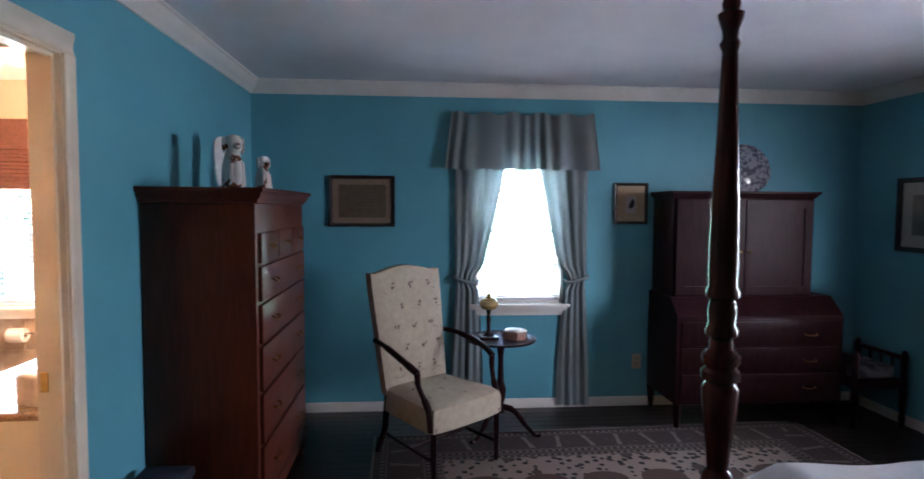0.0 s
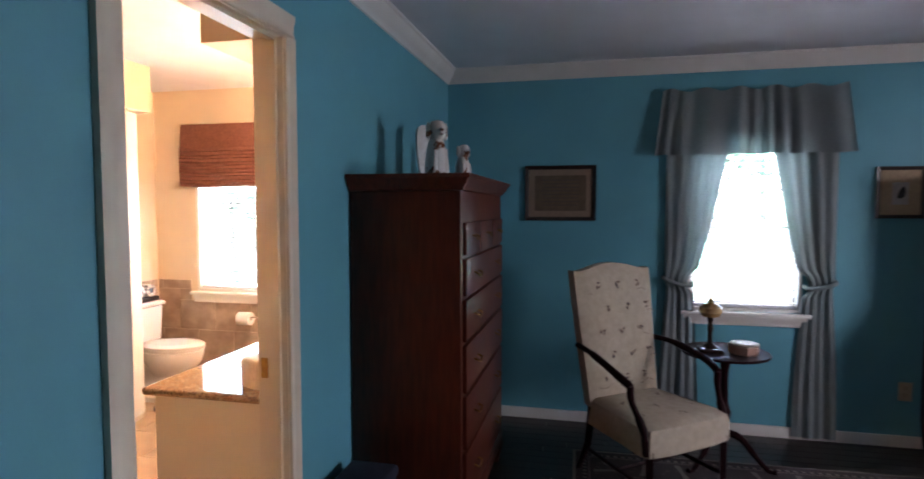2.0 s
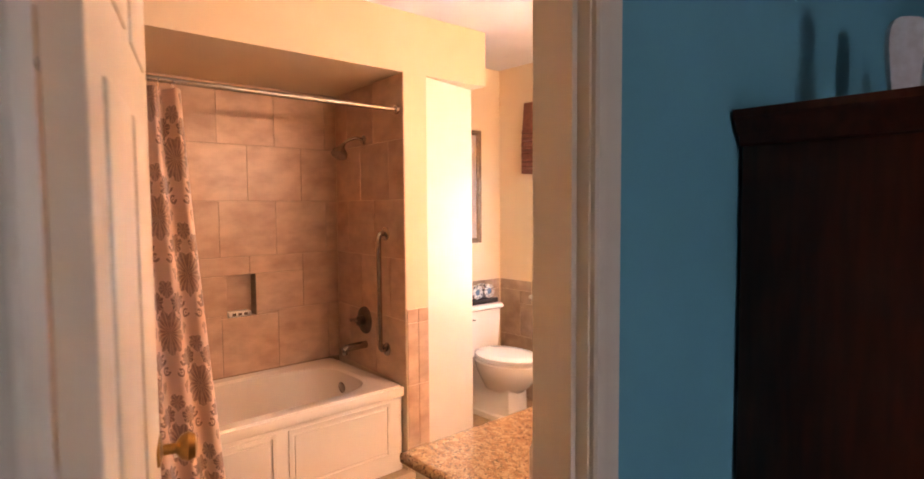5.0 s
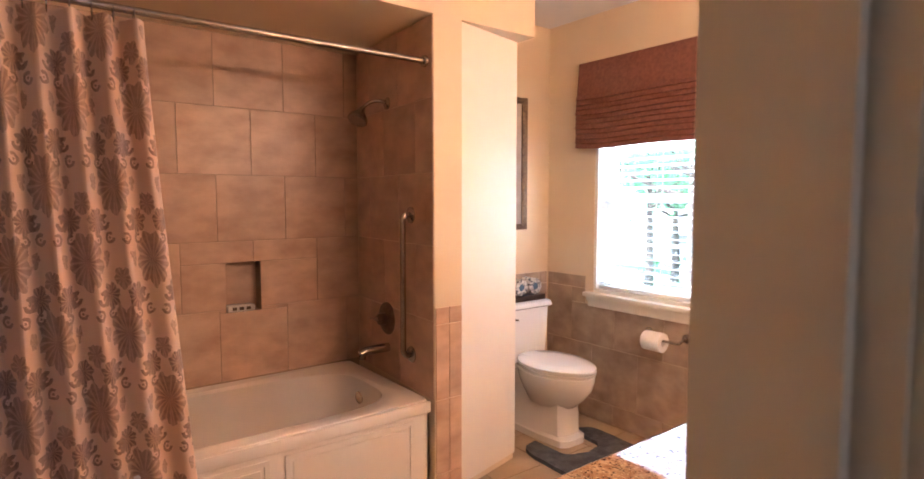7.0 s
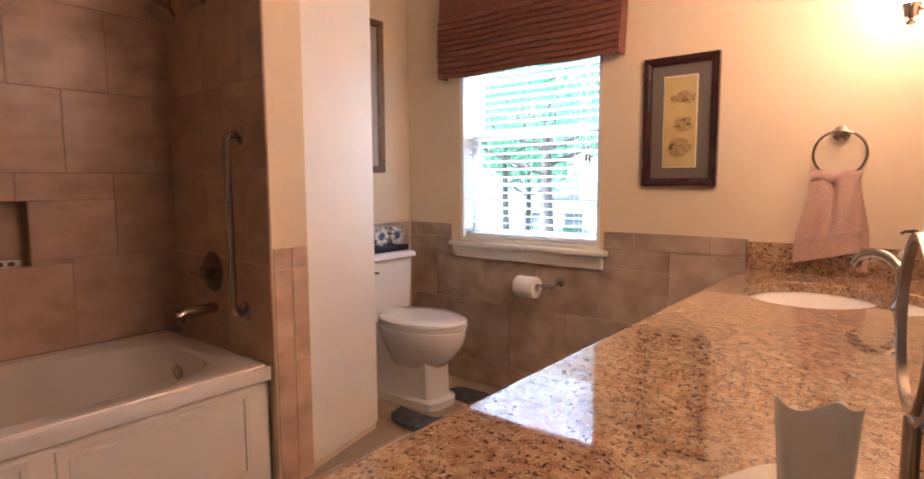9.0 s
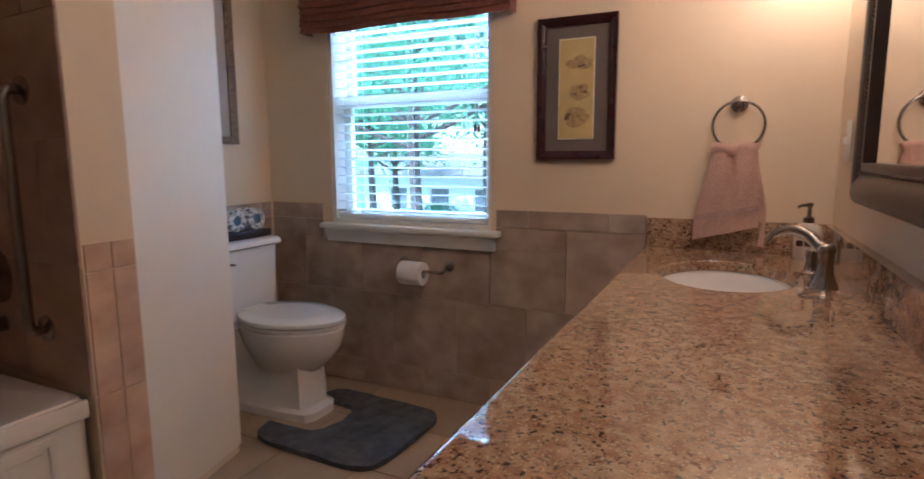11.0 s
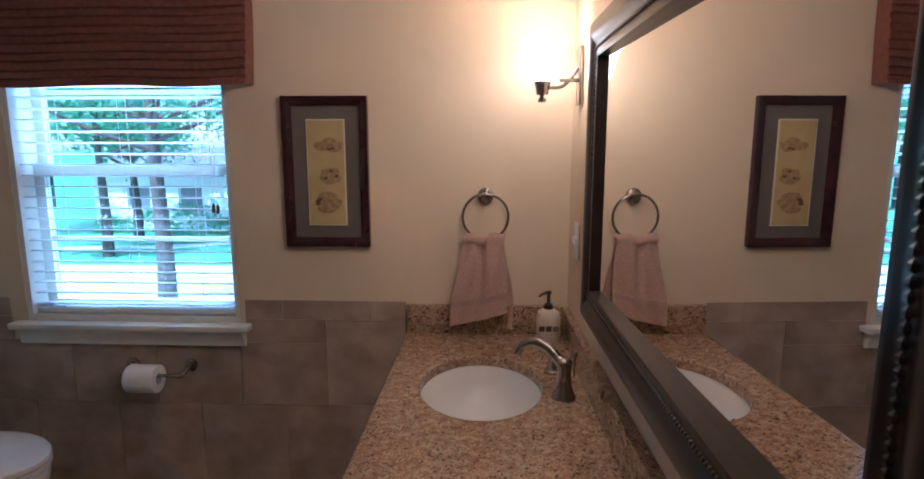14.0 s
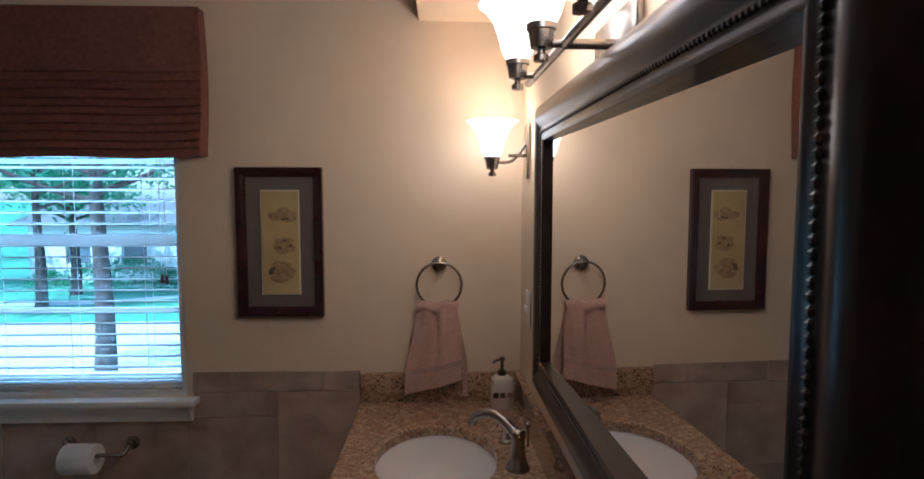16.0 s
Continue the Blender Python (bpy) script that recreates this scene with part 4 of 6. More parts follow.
part("glass", box(bmesh.new(), -MW / 2 + 0.096, 0.005, -MH / 2 + 0.096, MW / 2 - 0.096, 0.011, MH / 2 - 0.096), MIRROR, mir, "clear mirror glass", pose(0, 0, 0, 0, 0, 1.1))
bm = bmesh.new()
for i in range(4):
    a, b = Vector((cs[i][0] + cs[i][2] * 0.077, -0.0185, cs[i][1] + cs[i][3] * 0.077)), Vector((cs[(i + 1) % 4][0] + cs[(i + 1) % 4][2] * 0.077, -0.0185, cs[(i + 1) % 4][1] + cs[(i + 1) % 4][3] * 0.077))
    n = int((b - a).length / 0.0105)
    for k in range(n):
        c = a.lerp(b, (k + 0.5) / n)
        d = (b - a).normalized()
        q = Vector((0, 0, 1)) if abs(d.x) > 0.5 else Vector((1, 0, 0))
        rings(bm, [[c + d * u + w * (math.cos(j * 1.047) * q + math.sin(j * 1.047) * Vector((0, -1, 0))) for j in range(6)] for u, w in ((-0.0048, 0.0015), (-0.002, 0.0045), (0.002, 0.0045), (0.0048, 0.0015))])
tagged(part("beading", bm, BLACKWOOD, mir, "row of small carved beads"), kind="stuff")


# ---- lamps ----
def shade_on(parent, m):
    """A metal cup with a flared glass shade."""
    cup = part("socket_cup", lathe([(0.004, -0.052), (0.013, -0.050), (0.013, -0.040), (0.007, -0.037), (0.007, -0.030), (0.019, -0.028), (0.023, 0.0), (0.026, 0.002), (0.026, 0.012), (0.01, 0.014)], m, 20), NICKEL, parent)
    sh_ = part("shade", lathe([(0.024, 0.012), (0.034, 0.03), (0.042, 0.06), (0.052, 0.09), (0.072, 0.118), (0.086, 0.128), (0.083, 0.129), (0.069, 0.121), (0.049, 0.092), (0.039, 0.062), (0.031, 0.032), (0.021, 0.016)], m, 28, cap=(False, False)), SHADE, parent, "frosted flared glass shade")
    sh_.visible_shadow = False
    return cup


bar = thing("vanity_light", pose(-2.607, 5.81, 1.765, 0, 0, 1.4), "three-light brushed nickel vanity bar with flared glass shades", "wall lamp")
part("back_plate", rbox(-0.016, -0.11, -0.03, -0.001, 0.11, 0.05, 0.004), NICKEL, bar)
part("stem", tube([(-0.01, 0, 0.0), (-0.105, 0, 0.0)], 0.009), NICKEL, bar)
part("bar", tube([(-0.10, -0.36, 0), (-0.10, 0.36, 0)], 0.0085), NICKEL, bar)
for y in (-0.265, 0, 0.265):
    shade_on(bar, pose(-0.14, y, 0.02))
    part("arm", tube([(-0.10, y, 0), (-0.14, y, 0)], 0.007), NICKEL, bar)
sc = thing("wall_sconce", pose(-2.629, 6.722, 1.648), "brushed nickel wall sconce with a flared glass shade", "wall lamp")
part("back_plate", rbox(-0.012, -0.035, -0.09, -0.001, 0.035, 0.09, 0.004), NICKEL, sc)
part("arm", tube(bend([(-0.01, 0, 0.03), (-0.03, 0, 0.0), (-0.06, 0, -0.03), (-0.10, -0.01, -0.035), (-0.125, -0.02, -0.03)]), 0.006), NICKEL, sc)
part("cross_arm", tube([(-0.01, 0, -0.012), (-0.07, -0.006, -0.012)], 0.006), NICKEL, sc)
shade_on(sc, pose(-0.125, -0.02, -0.03))
sw = thing("light_switch", pose(-2.629, 6.695, 1.127), "white double light switch plate", "switch")
part("plate", rbox(-0.007, -0.036, -0.06, -0.001, 0.036, 0.06, 0.003), TRIM, sw)
for y in (-0.016, 0.016):
    part("toggle", rbox(-0.016, y - 0.004, -0.012, -0.006, y + 0.004, 0.010, 0.001, 1), TRIM, sw)

# tissue box cover and a swivel mirror at the near end of the counter
SPECK = surface("speckled_cream_stone", (0.68, 0.60, 0.48), (0.55, 0.46, 0.35), 0.35, 45, spread=(0.5, 0.72))
tis = thing("tissue_box", pose(-2.758, 4.82, CT, 0, 0, -23.4), "cream stone tissue box cover with a tissue pulled up", "tissue box")
part("cover", rings(bmesh.new(), [oval(0.062 * k, 0.108 * k, z, 7, 40) for z, k in ((0, 0.97), (0.004, 1), (0.100, 1), (0.110, 0.96), (0.115, 0.9), (0.116, 0.7))] + [oval(0.026, 0.062, 0.116, 2, 40), oval(0.024, 0.060, 0.09, 2, 40)]), SPECK, tis)


def tissue(u, v):
    a = (u - 0.5) * 2
    w = 0.027 - 0.002 * v
    return Vector((0.004 + a * w * 0.72 * (0.6 + 0.4 * v), 0.050 + a * w * 0.9 + 0.006 * math.sin(a * 4.2 + v), 0.10 + v * 0.088 + (0.003 * math.sin(a * 5) + 0.004 * a * a) * v))


part("tissue", sheet(20, 12, tissue, (0, 0.002, 0)), surface("soft_white_tissue", (0.86, 0.86, 0.86), (0.82, 0.82, 0.82), 0.9, 40, bump=0.1), tis, "white tissue")
vm = thing("makeup_mirror", pose(-2.684, 5.10, CT - 0.0, 0, 0, 8), "swivel make-up mirror on a brushed nickel stand", "mirror")
part("base", lathe([(0.036, 0), (0.036, 0.008), (0.02, 0.014), (0.01, 0.02)], None, 28), NICKEL, vm)
part("stem", tube([(0, 0, 0.012), (0, 0, 0.115)], 0.008), NICKEL, vm)
part("yoke", tube([(0.0, 0.093 * math.sin(a), 0.207 - 0.093 * math.cos(a)) for a in [(-2.0 + 0.2 * i) for i in range(21)]], 0.005, 8), NICKEL, vm)
part("rim", lathe([(0.077, -0.008), (0.084, -0.009), (0.086, 0), (0.084, 0.009), (0.077, 0.008), (0.077, -0.008)], pose(0, 0, 0.207, 0, 90, 0), 40, cap=(False, False)), NICKEL, vm)
part("glass", lathe([(0.078, -0.004), (0.078, 0.004)], pose(0, 0, 0.207, 0, 90, 0), 40), MIRROR, vm)

# roman valance over the bathroom window
val = thing("window_valance", pose(-4.243, 6.866, 0), "terracotta pleated fabric valance over the bathroom window", "valance")
VW, VZ0, VZ1 = 0.505, 1.640, 2.135


def drape(u, v):
    z = VZ0 + (VZ1 - VZ0) * v
    x = (u - 0.5) * 2 * VW * (1 + 0.02 * math.sin(v * 3))
    pleat = 0.0
    if v < 0.62:
        k = (v / 0.62) * 11
        pleat = 0.012 * (1 - (k % 1.0)) + 0.003 * math.sin(u * 23 + int(k) * 2)
    sag = 0.012 * math.sin(u * math.pi) * (1 - v) + 0.006 * math.sin(u * 9) * (1 - v)
    return Vector((x, -0.055 - pleat - 0.02 * (1 - v), z - sag))


part("front_cloth", sheet(48, 96, drape, (0, 0.003, 0)), CLAY, val)
for s in (-1, 1):
    part("side_cloth", sheet(4, 40, lambda u, v, s=s: Vector((s * VW * (1 + 0.02 * math.sin(v * 3)) - s * 0.002, -0.002 - u * (0.055 + 0.02 * (1 - v)), VZ0 + (VZ1 - VZ0) * v)), (s * -0.003, 0, 0)), CLAY, val)
part("mounting_board", box(bmesh.new(), -VW + 0.01, -0.052, VZ1 - 0.02, VW - 0.01, -0.002, VZ1), TRIM, val)

# open panelled door leaf
leaf = part("door_leaf", rbox(0, -0.035, 0.012, 0.655, 0, DH - 0.006, 0.002, 1), LINING, door, "", pose(-2.575, JS + 0.020, 0, 0, 0, 180 - 17))
for z0, z1 in ((0.22, 0.85), (1.0, 1.55), (1.65, 1.9)):
    for x0 in (0.09, 0.36):
        part("door_panel", rbox(x0, -0.041, z0, x0 + 0.21, 0.006, z1, 0.006, 2), LINING, leaf)
knob = [(0.030, 0), (0.030, 0.005), (0.010, 0.009), (0.010, 0.03), (0.024, 0.04), (0.028, 0.052), (0.022, 0.064), (0.004, 0.068)]
part("door_knob", lathe(knob, pose(0.59, -0.035, 0.965, 90), 22), BRASS, leaf, "round aged brass knob")
for z in (0.25, 1.05, 1.8):
    part("hinge", tube([(-2.566, JS + 0.010, z), (-2.566, JS + 0.010, z + 0.09)], 0.006, 8), BRASS, door)

# ---- bedroom ----
def pull(parent, x, y, z, w=0.075):
    part("drawer_pull", tube(bend([(x, y - w / 2, z + 0.008), (x + 0.018, y - w / 2, z), (x + 0.020, y, z - 0.014), (x + 0.018, y + w / 2, z), (x, y + w / 2, z + 0.008)], 4), 0.0035, 6), BRASS, parent)


# tall chest of drawers against the west wall
hb = thing("highboy_chest", pose(-2.485, 5.505, 0), "tall red-brown mahogany highboy chest with graduated drawers", "chest of drawers")
part("carcass", rbox(0.002, -0.515, 0.12, 0.48, 0.515, 1.535, 0.004), MAHOG, hb)
cor = [(0, 0), (0.012, 0.004), (0.016, 0.018), (0.03, 0.03), (0.034, 0.045), (0.046, 0.055), (0.046, 0.070), (0, 0.070)]
part("cornice", rings(bmesh.new(), [[Vector((0.002 if x == 0 else 0.48 + a, s * (0.515 + a), 1.533 + b)) for x, s in ((0, -1), (1, -1), (1, 1), (0, 1))] for a, b in cor]), MAHOG, hb)
part("base_moulding", rings(bmesh.new(), [[Vector((0.002 if x == 0 else 0.48 + a, s * (0.515 + a), z)) for x, s in ((0, -1), (1, -1), (1, 1), (0, 1))] for a, z in ((0.016, 0.10), (0.016, 0.145), (0.008, 0.16), (0.001, 0.165))]), MAHOG, hb)
for x, y in ((0.03, -0.50), (0.03, 0.42), (0.415, -0.50), (0.415, 0.42)):
    part("bracket_foot", rings(bmesh.new(), [[Vector((x + 0.04 + k * sx2 * 0.045, y + 0.04 + k * sy2 * 0.045, z)) for sx2, sy2 in ((-1, -1), (1, -1), (1, 1), (-1, 1))] for z, k in ((0, 0.62), (0.03, 0.7), (0.075, 1.0), (0.10, 1.05))]), MAHOG, hb)
zz = 0.19
for i, h in enumerate((0.245, 0.225, 0.20, 0.175, 0.155)):
    d = part("drawer_front", rbox(0.478, -0.475, zz, 0.497, 0.475, zz + h, 0.005), MAHOG, hb)
    for y in (-0.27, 0.27):
        pull(d, 0.497, y, zz + h / 2)
    zz += h + 0.016
for k in range(3):
    d = part("drawer_front", rbox(0.478, -0.475 + k * 0.322, zz, 0.497, -0.475 + k * 0.322 + 0.306, zz + 0.135, 0.005), MAHOG, hb)
    pull(d, 0.497, -0.322 + k * 0.322, zz + 0.07, 0.06)

# two porcelain dogs on the chest
PORC = surface("glazed_white_china", (0.72, 0.70, 0.67), (0.62, 0.58, 0.54), 0.15, 40)


def china_dog(px, py, s, a, label):
    """A seated spaniel as one plain mesh with painted patches in its glaze."""
    bm = lathe([(0.045, 0), (0.05, 0.012), (0.045, 0.02), (0.045, 0.05), (0.042, 0.09), (0.032, 0.125), (0.024, 0.145), (0.012, 0.15)], None, 20, None, 1.15, 0.85)
    lathe([(0.004, 0.128), (0.022, 0.134), (0.032, 0.155), (0.032, 0.18), (0.022, 0.198), (0.004, 0.204)], pose(0.012, 0, 0), 16, bm)
    lathe([(0.003, -0.022), (0.013, -0.014), (0.015, 0), (0.008, 0.012)], pose(0.045, 0, 0.160, 0, 90, 0), 12, bm)
    for sy in (-1, 1):
        lathe([(0.003, -0.035), (0.013, -0.022), (0.012, 0.012), (0.004, 0.026)], pose(0.008, sy * 0.034, 0.168), 10, bm, 1.0, 0.6)
        lathe([(0.016, 0), (0.014, 0.02), (0.010, 0.06), (0.008, 0.09)], pose(0.035, sy * 0.02, 0.01), 10, bm)
    for v in bm.verts:
        v.co *= s
    m, n, l, p = principled("spaniel_glaze")
    co = n.new("ShaderNodeTexCoord")
    vo = n.new("ShaderNodeTexNoise")
    vo.inputs["Scale"].default_value = 17
    l.new(co.outputs["Object"], vo.inputs["Vector"])
    ra = n.new("ShaderNodeValToRGB")
    e = ra.color_ramp.elements
    e[0].position, e[0].color, e[1].position, e[1].color = 0.565, (0.62, 0.60, 0.57, 1), 0.60, (0.16, 0.06, 0.03, 1)
    l.new(vo.outputs[0], ra.inputs[0])
    l.new(ra.outputs[0], p.inputs["Base Color"])
    p.inputs["Roughness"].default_value = 0.15
    single("china_dog", bm, m, label, "figurine", "china dogs on the chest", pose(px, py, 1.604, 0, 0, a))


china_dog(-2.20, 5.33, 1.3, -50, "large white china spaniel with brown patches on the chest")
china_dog(-2.18, 5.80, 1.0, -40, "small white china spaniel with brown patches on the chest")
plq = thing("china_plaque", pose(-2.31, 5.60, 1.604, 0, -8, -40), "white upright china plaque behind the dogs", "plaque")
part("plaque", rings(bmesh.new(), [[Vector((0.008 * d, 0.062 * math.copysign(abs(math.sin(a)) ** 0.6, math.sin(a)), 0.145 + 0.145 * math.copysign(abs(math.cos(a)) ** 0.6, -math.cos(a)))) for a in [math.tau * i / 28 for i in range(28)]] for d in (-1, 1)]), PORC, plq)

# framed sampler and bird print on the north wall
DARKFR = surface("black_brown_frame", (0.022, 0.014, 0.012), None, 0.35, 20, coat=0.2)
WALNUT = surface("walnut_mat", (0.085, 0.055, 0.045), (0.07, 0.045, 0.038), 0.6, 40)
PARCH = surface("brown_parchment", (0.13, 0.088, 0.052), (0.10, 0.068, 0.042), 0.8, 25)
smp = framed("framed_sampler", 0.476, 0.372, 0.026, 0.02, pose(-1.703, 6.698, 1.564), DARKFR, [(0.024, surface("pale_brown_liner", (0.24, 0.16, 0.11), None, 0.6, 50), "liner", ""), (0.066, PARCH, "sampler", "brown stitched sampler")], "dark framed brown sampler with rows of faded lettering")
for i in range(8):
    part("text_line", box(bmesh.new(), -0.13 + 0.01 * (i % 3), -0.0095, 0.085 - i * 0.024, 0.13 - 0.012 * (i % 2), -0.0075, 0.091 - i * 0.024), WALNUT, smp)
brd = framed("framed_print", 0.258, 0.312, 0.022, 0.02, pose(0.314, 6.698, 1.557), DARKFR, [(0.02, surface("tan_mat_board", (0.52, 0.39, 0.25), None, 0.9, 60), "mat_board", "tan mat board")], "small dark framed print of a dark bird")
part("print", box(bmesh.new(), -0.042, -0.0085, -0.072, 0.042, -0.0065, 0.06), surface("grey_white_paper", (0.50, 0.48, 0.46), None, 0.9, 40), brd)
part("bird_shape", rings(bmesh.new(), [[Vector((0.004 + 0.020 * math.cos(a) + 0.010 * math.sin(a), y, -0.008 + 0.036 * math.sin(a) - 0.008 * math.cos(2 * a))) for a in [math.tau * i / 18 for i in range(18)]] for y in (-0.0084, -0.0096)]), surface("bird_ink", (0.02, 0.02, 0.025), None, 0.8, 30), brd)
erp = framed("framed_print", 0.56, 0.52, 0.035, 0.024, pose(2.148, 6.03, 1.485, 0, 0, -90), DARKFR, [(0.033, surface("bone_mat_board", (0.40, 0.37, 0.32), None, 0.9, 50), "mat_board", "bone white mat"), (0.12, surface("sepia_landscape", (0.22, 0.20, 0.17), (0.12, 0.11, 0.10), 0.8, 5), "print", "sepia landscape print")], "dark framed sepia landscape print on the east wall")

# bedroom wall mirror in a dark carved frame, beside the doorway
bmir = thing("wall_mirror", pose(-2.488, 3.045, 1.64, 0, 0, 90), "tall mirror in a dark rope-carved frame beside the doorway", "mirror")
BMW, BMH = 0.86, 0.84
cs = [(-BMW / 2, -BMH / 2, 1, 1), (BMW / 2, -BMH / 2, -1, 1), (BMW / 2, BMH / 2, -1, -1), (-BMW / 2, BMH / 2, 1, -1)]
prof = [(0, 0), (0, -0.018), (0.01, -0.028), (0.04, -0.028), (0.05, -0.018), (0.06, -0.014), (0.06, 0)]
for i in range(4):
    part("frame_bar", rings(bmesh.new(), [[Vector((c[0] + c[2] * q, d, c[1] + c[3] * q)) for q, d in prof] for c in (cs[i], cs[(i + 1) % 4])]), DARKFR, bmir)
part("glass", box(bmesh.new(), -BMW / 2 + 0.058, -0.012, -BMH / 2 + 0.058, BMW / 2 - 0.058, -0.001, BMH / 2 - 0.058), MIRROR, bmir)
bm = bmesh.new()
for i in range(4):
    a, b = [Vector((c[0] + c[2] * 0.025, -0.028, c[1] + c[3] * 0.025)) for c in (cs[i], cs[(i + 1) % 4])]
    n = int((b - a).length / 0.024)
    d = (b - a).normalized()
    q = Vector((0, 0, 1)) if abs(d.x) > 0.5 else Vector((1, 0, 0))
    for k in range(n):
        c = a.lerp(b, (k + 0.5) / n)
        tube([c - d * 0.008 - q * 0.016, c - Vector((0, 0.005, 0)), c + d * 0.008 + q * 0.016], [0.002, 0.0045, 0.002], 6, bm)
tagged(part("rope_carving", bm, DARKFR, bmir, "slanting rope carving"), kind="stuff")

# secretary desk
sec = thing("secretary_desk", pose(1.02, 6.690, 0), "dark mahogany secretary desk with panelled cupboard doors above", "secretary desk")
part("lower_case", rbox(-0.555, -0.50, 0.17, 0.65, -0.004, 0.77, 0.005), DARKWOOD, sec)
part("slant_top", extrude([(-0.50, 0.768), (-0.50, 0.785), (-0.37, 0.90), (-0.004, 0.90), (-0.004, 0.768)], "x", -0.55, 0.645), DARKWOOD, sec)
part("upper_case", rbox(-0.53, -0.36, 0.898, 0.50, -0.004, 1.60, 0.004), DARKWOOD, sec)
part("cornice", rings(bmesh.new(), [[Vector((sx2 * a - 0.015 * 1, -0.004 if sy2 == 0 else -0.36 - b, z)) for sx2, sy2 in ((-1, 0), (-1, 1), (1, 1), (1, 0))] for a, b, z in ((0.520, 0.004, 1.598), (0.528, 0.012, 1.612), (0.545, 0.03, 1.63), (0.545, 0.03, 1.645))]), DARKWOOD, sec)
for x0, x1 in ((-0.515, -0.02), (-0.012, 0.483)):
    d = part("cupboard_door", wall(bmesh.new(), "x", x0, x1, -0.38, -0.361, 0.915, 1.585, [(x0 + 0.06, x1 - 0.06, 0.975, 1.525)]), DARKWOOD, sec)
    part("door_panel", rbox(x0 + 0.055, -0.372, 0.97, x1 - 0.055, -0.362, 1.53, 0.003, 1), DARKWOOD, d)
    part("knob", lathe([(0.006, 0), (0.009, 0.012), (0.002, 0.018)], pose(x1 - 0.03 if x0 < -0.3 else x0 + 0.03, -0.38, 1.22, 90), 12), BRASS, d)
for i, (z0, z1) in enumerate(((0.20, 0.38), (0.395, 0.565), (0.58, 0.745))):
    d = part("drawer_front", rbox(-0.52, -0.512, z0, 0.615, -0.498, z1, 0.004), DARKWOOD, sec)
    for x in (-0.3, 0.4):
        part("drawer_pull", tube(bend([(x - 0.04, -0.51, (z0 + z1) / 2), (x - 0.036, -0.53, (z0 + z1) / 2 - 0.01), (x + 0.036, -0.53, (z0 + z1) / 2 - 0.01), (x + 0.04, -0.51, (z0 + z1) / 2)], 4), 0.0035, 6), BRASS, d)
for x in (-0.53, 0.62):
    for y in (-0.475, -0.03):
        part("leg", lathe([(0.016, 0), (0.022, 0.03), (0.028, 0.10), (0.033, 0.172)], pose(x, y, 0), 4), DARKWOOD, sec)

# china plate on top of the secretary, leaning on the wall
plate = thing("china_plate", pose(1.20, 6.60, 1.645, -12, 0, 0), "large patterned grey and white china plate on the secretary", "plate")
PLAT = surface("floral_plate_glaze", (0.30, 0.31, 0.34), (0.10, 0.10, 0.13), 0.15, 35, spread=(0.45, 0.55))
part("dish", lathe([(0.002, 0.0), (0.10, 0.0), (0.125, -0.012), (0.19, -0.022), (0.192, -0.018), (0.13, 0.004), (0.11, 0.012), (0.002, 0.014)], pose(0, 0, 0.192, 90), 48, cap=(False, False)), PLAT, plate)
part("rim_pattern", lathe([(0.155, -0.0185), (0.17, -0.0215), (0.168, -0.023), (0.153, -0.020), (0.155, -0.0185)], pose(0, -0.002, 0.192, 90), 48, cap=(False, False)), CHINA, plate)

# low dark magazine bench beside the secretary
chest = thing("blanket_bench", pose(1.90, 6.33, 0), "low dark wooden bench with turned rails beside the secretary", "bench")
part("seat", rbox(-0.20, -0.22, 0.28, 0.20, 0.24, 0.33, 0.008), DARKWOOD, chest)
for x in (-0.18, 0.18):
    for y in (-0.20, 0.22):
        part("leg", lathe([(0.016, 0), (0.022, 0.06), (0.018, 0.1), (0.024, 0.2), (0.02, 0.29), (0.022, 0.46), (0.026, 0.5), (0.012, 0.54)], pose(x, y, 0), 12), DARKWOOD, chest)
for x in (-0.18, 0.18):
    part("top_rail", tube([(x, -0.2, 0.49), (x, 0.22, 0.49)], 0.016), DARKWOOD, chest)
    for y in (-0.1, 0.0, 0.1):
        part("spindle", tube([(x, y, 0.32), (x, y, 0.49)], 0.009), DARKWOOD, chest)
part("folded_blanket", rbox(-0.15, -0.17, 0.331, 0.15, 0.19, 0.43, 0.03, 3), surface("grey_pattern_cloth", (0.10, 0.10, 0.11), (0.03, 0.03, 0.035), 0.9, 14, spread=(0.45, 0.55)), chest, "folded patterned cloth")

# bedroom curtains, valance, tiebacks
cset = thing("window_curtains", pose(-0.525, 6.698, 0), "grey sheer tied-back curtains with a ruffled valance", "curtain")


def ruffle(u, v):
    z = 1.80 + 0.41 * v + 0.012 * math.sin(u * 33) * (1 if v > 0.9 else 0.3)
    flare = 1 + 0.09 * (1 - v)
    x = (u - 0.5) * 1.06 * flare
    y = -0.05 - 0.03 * (1 - v) + (0.006 + 0.012 * (1 - v)) * math.sin(u * 62 + 3 * math.sin(u * 11)) + 0.008 * math.sin(u * 23 + 2 * v) * (1 - v)
    return Vector((x, y, z))


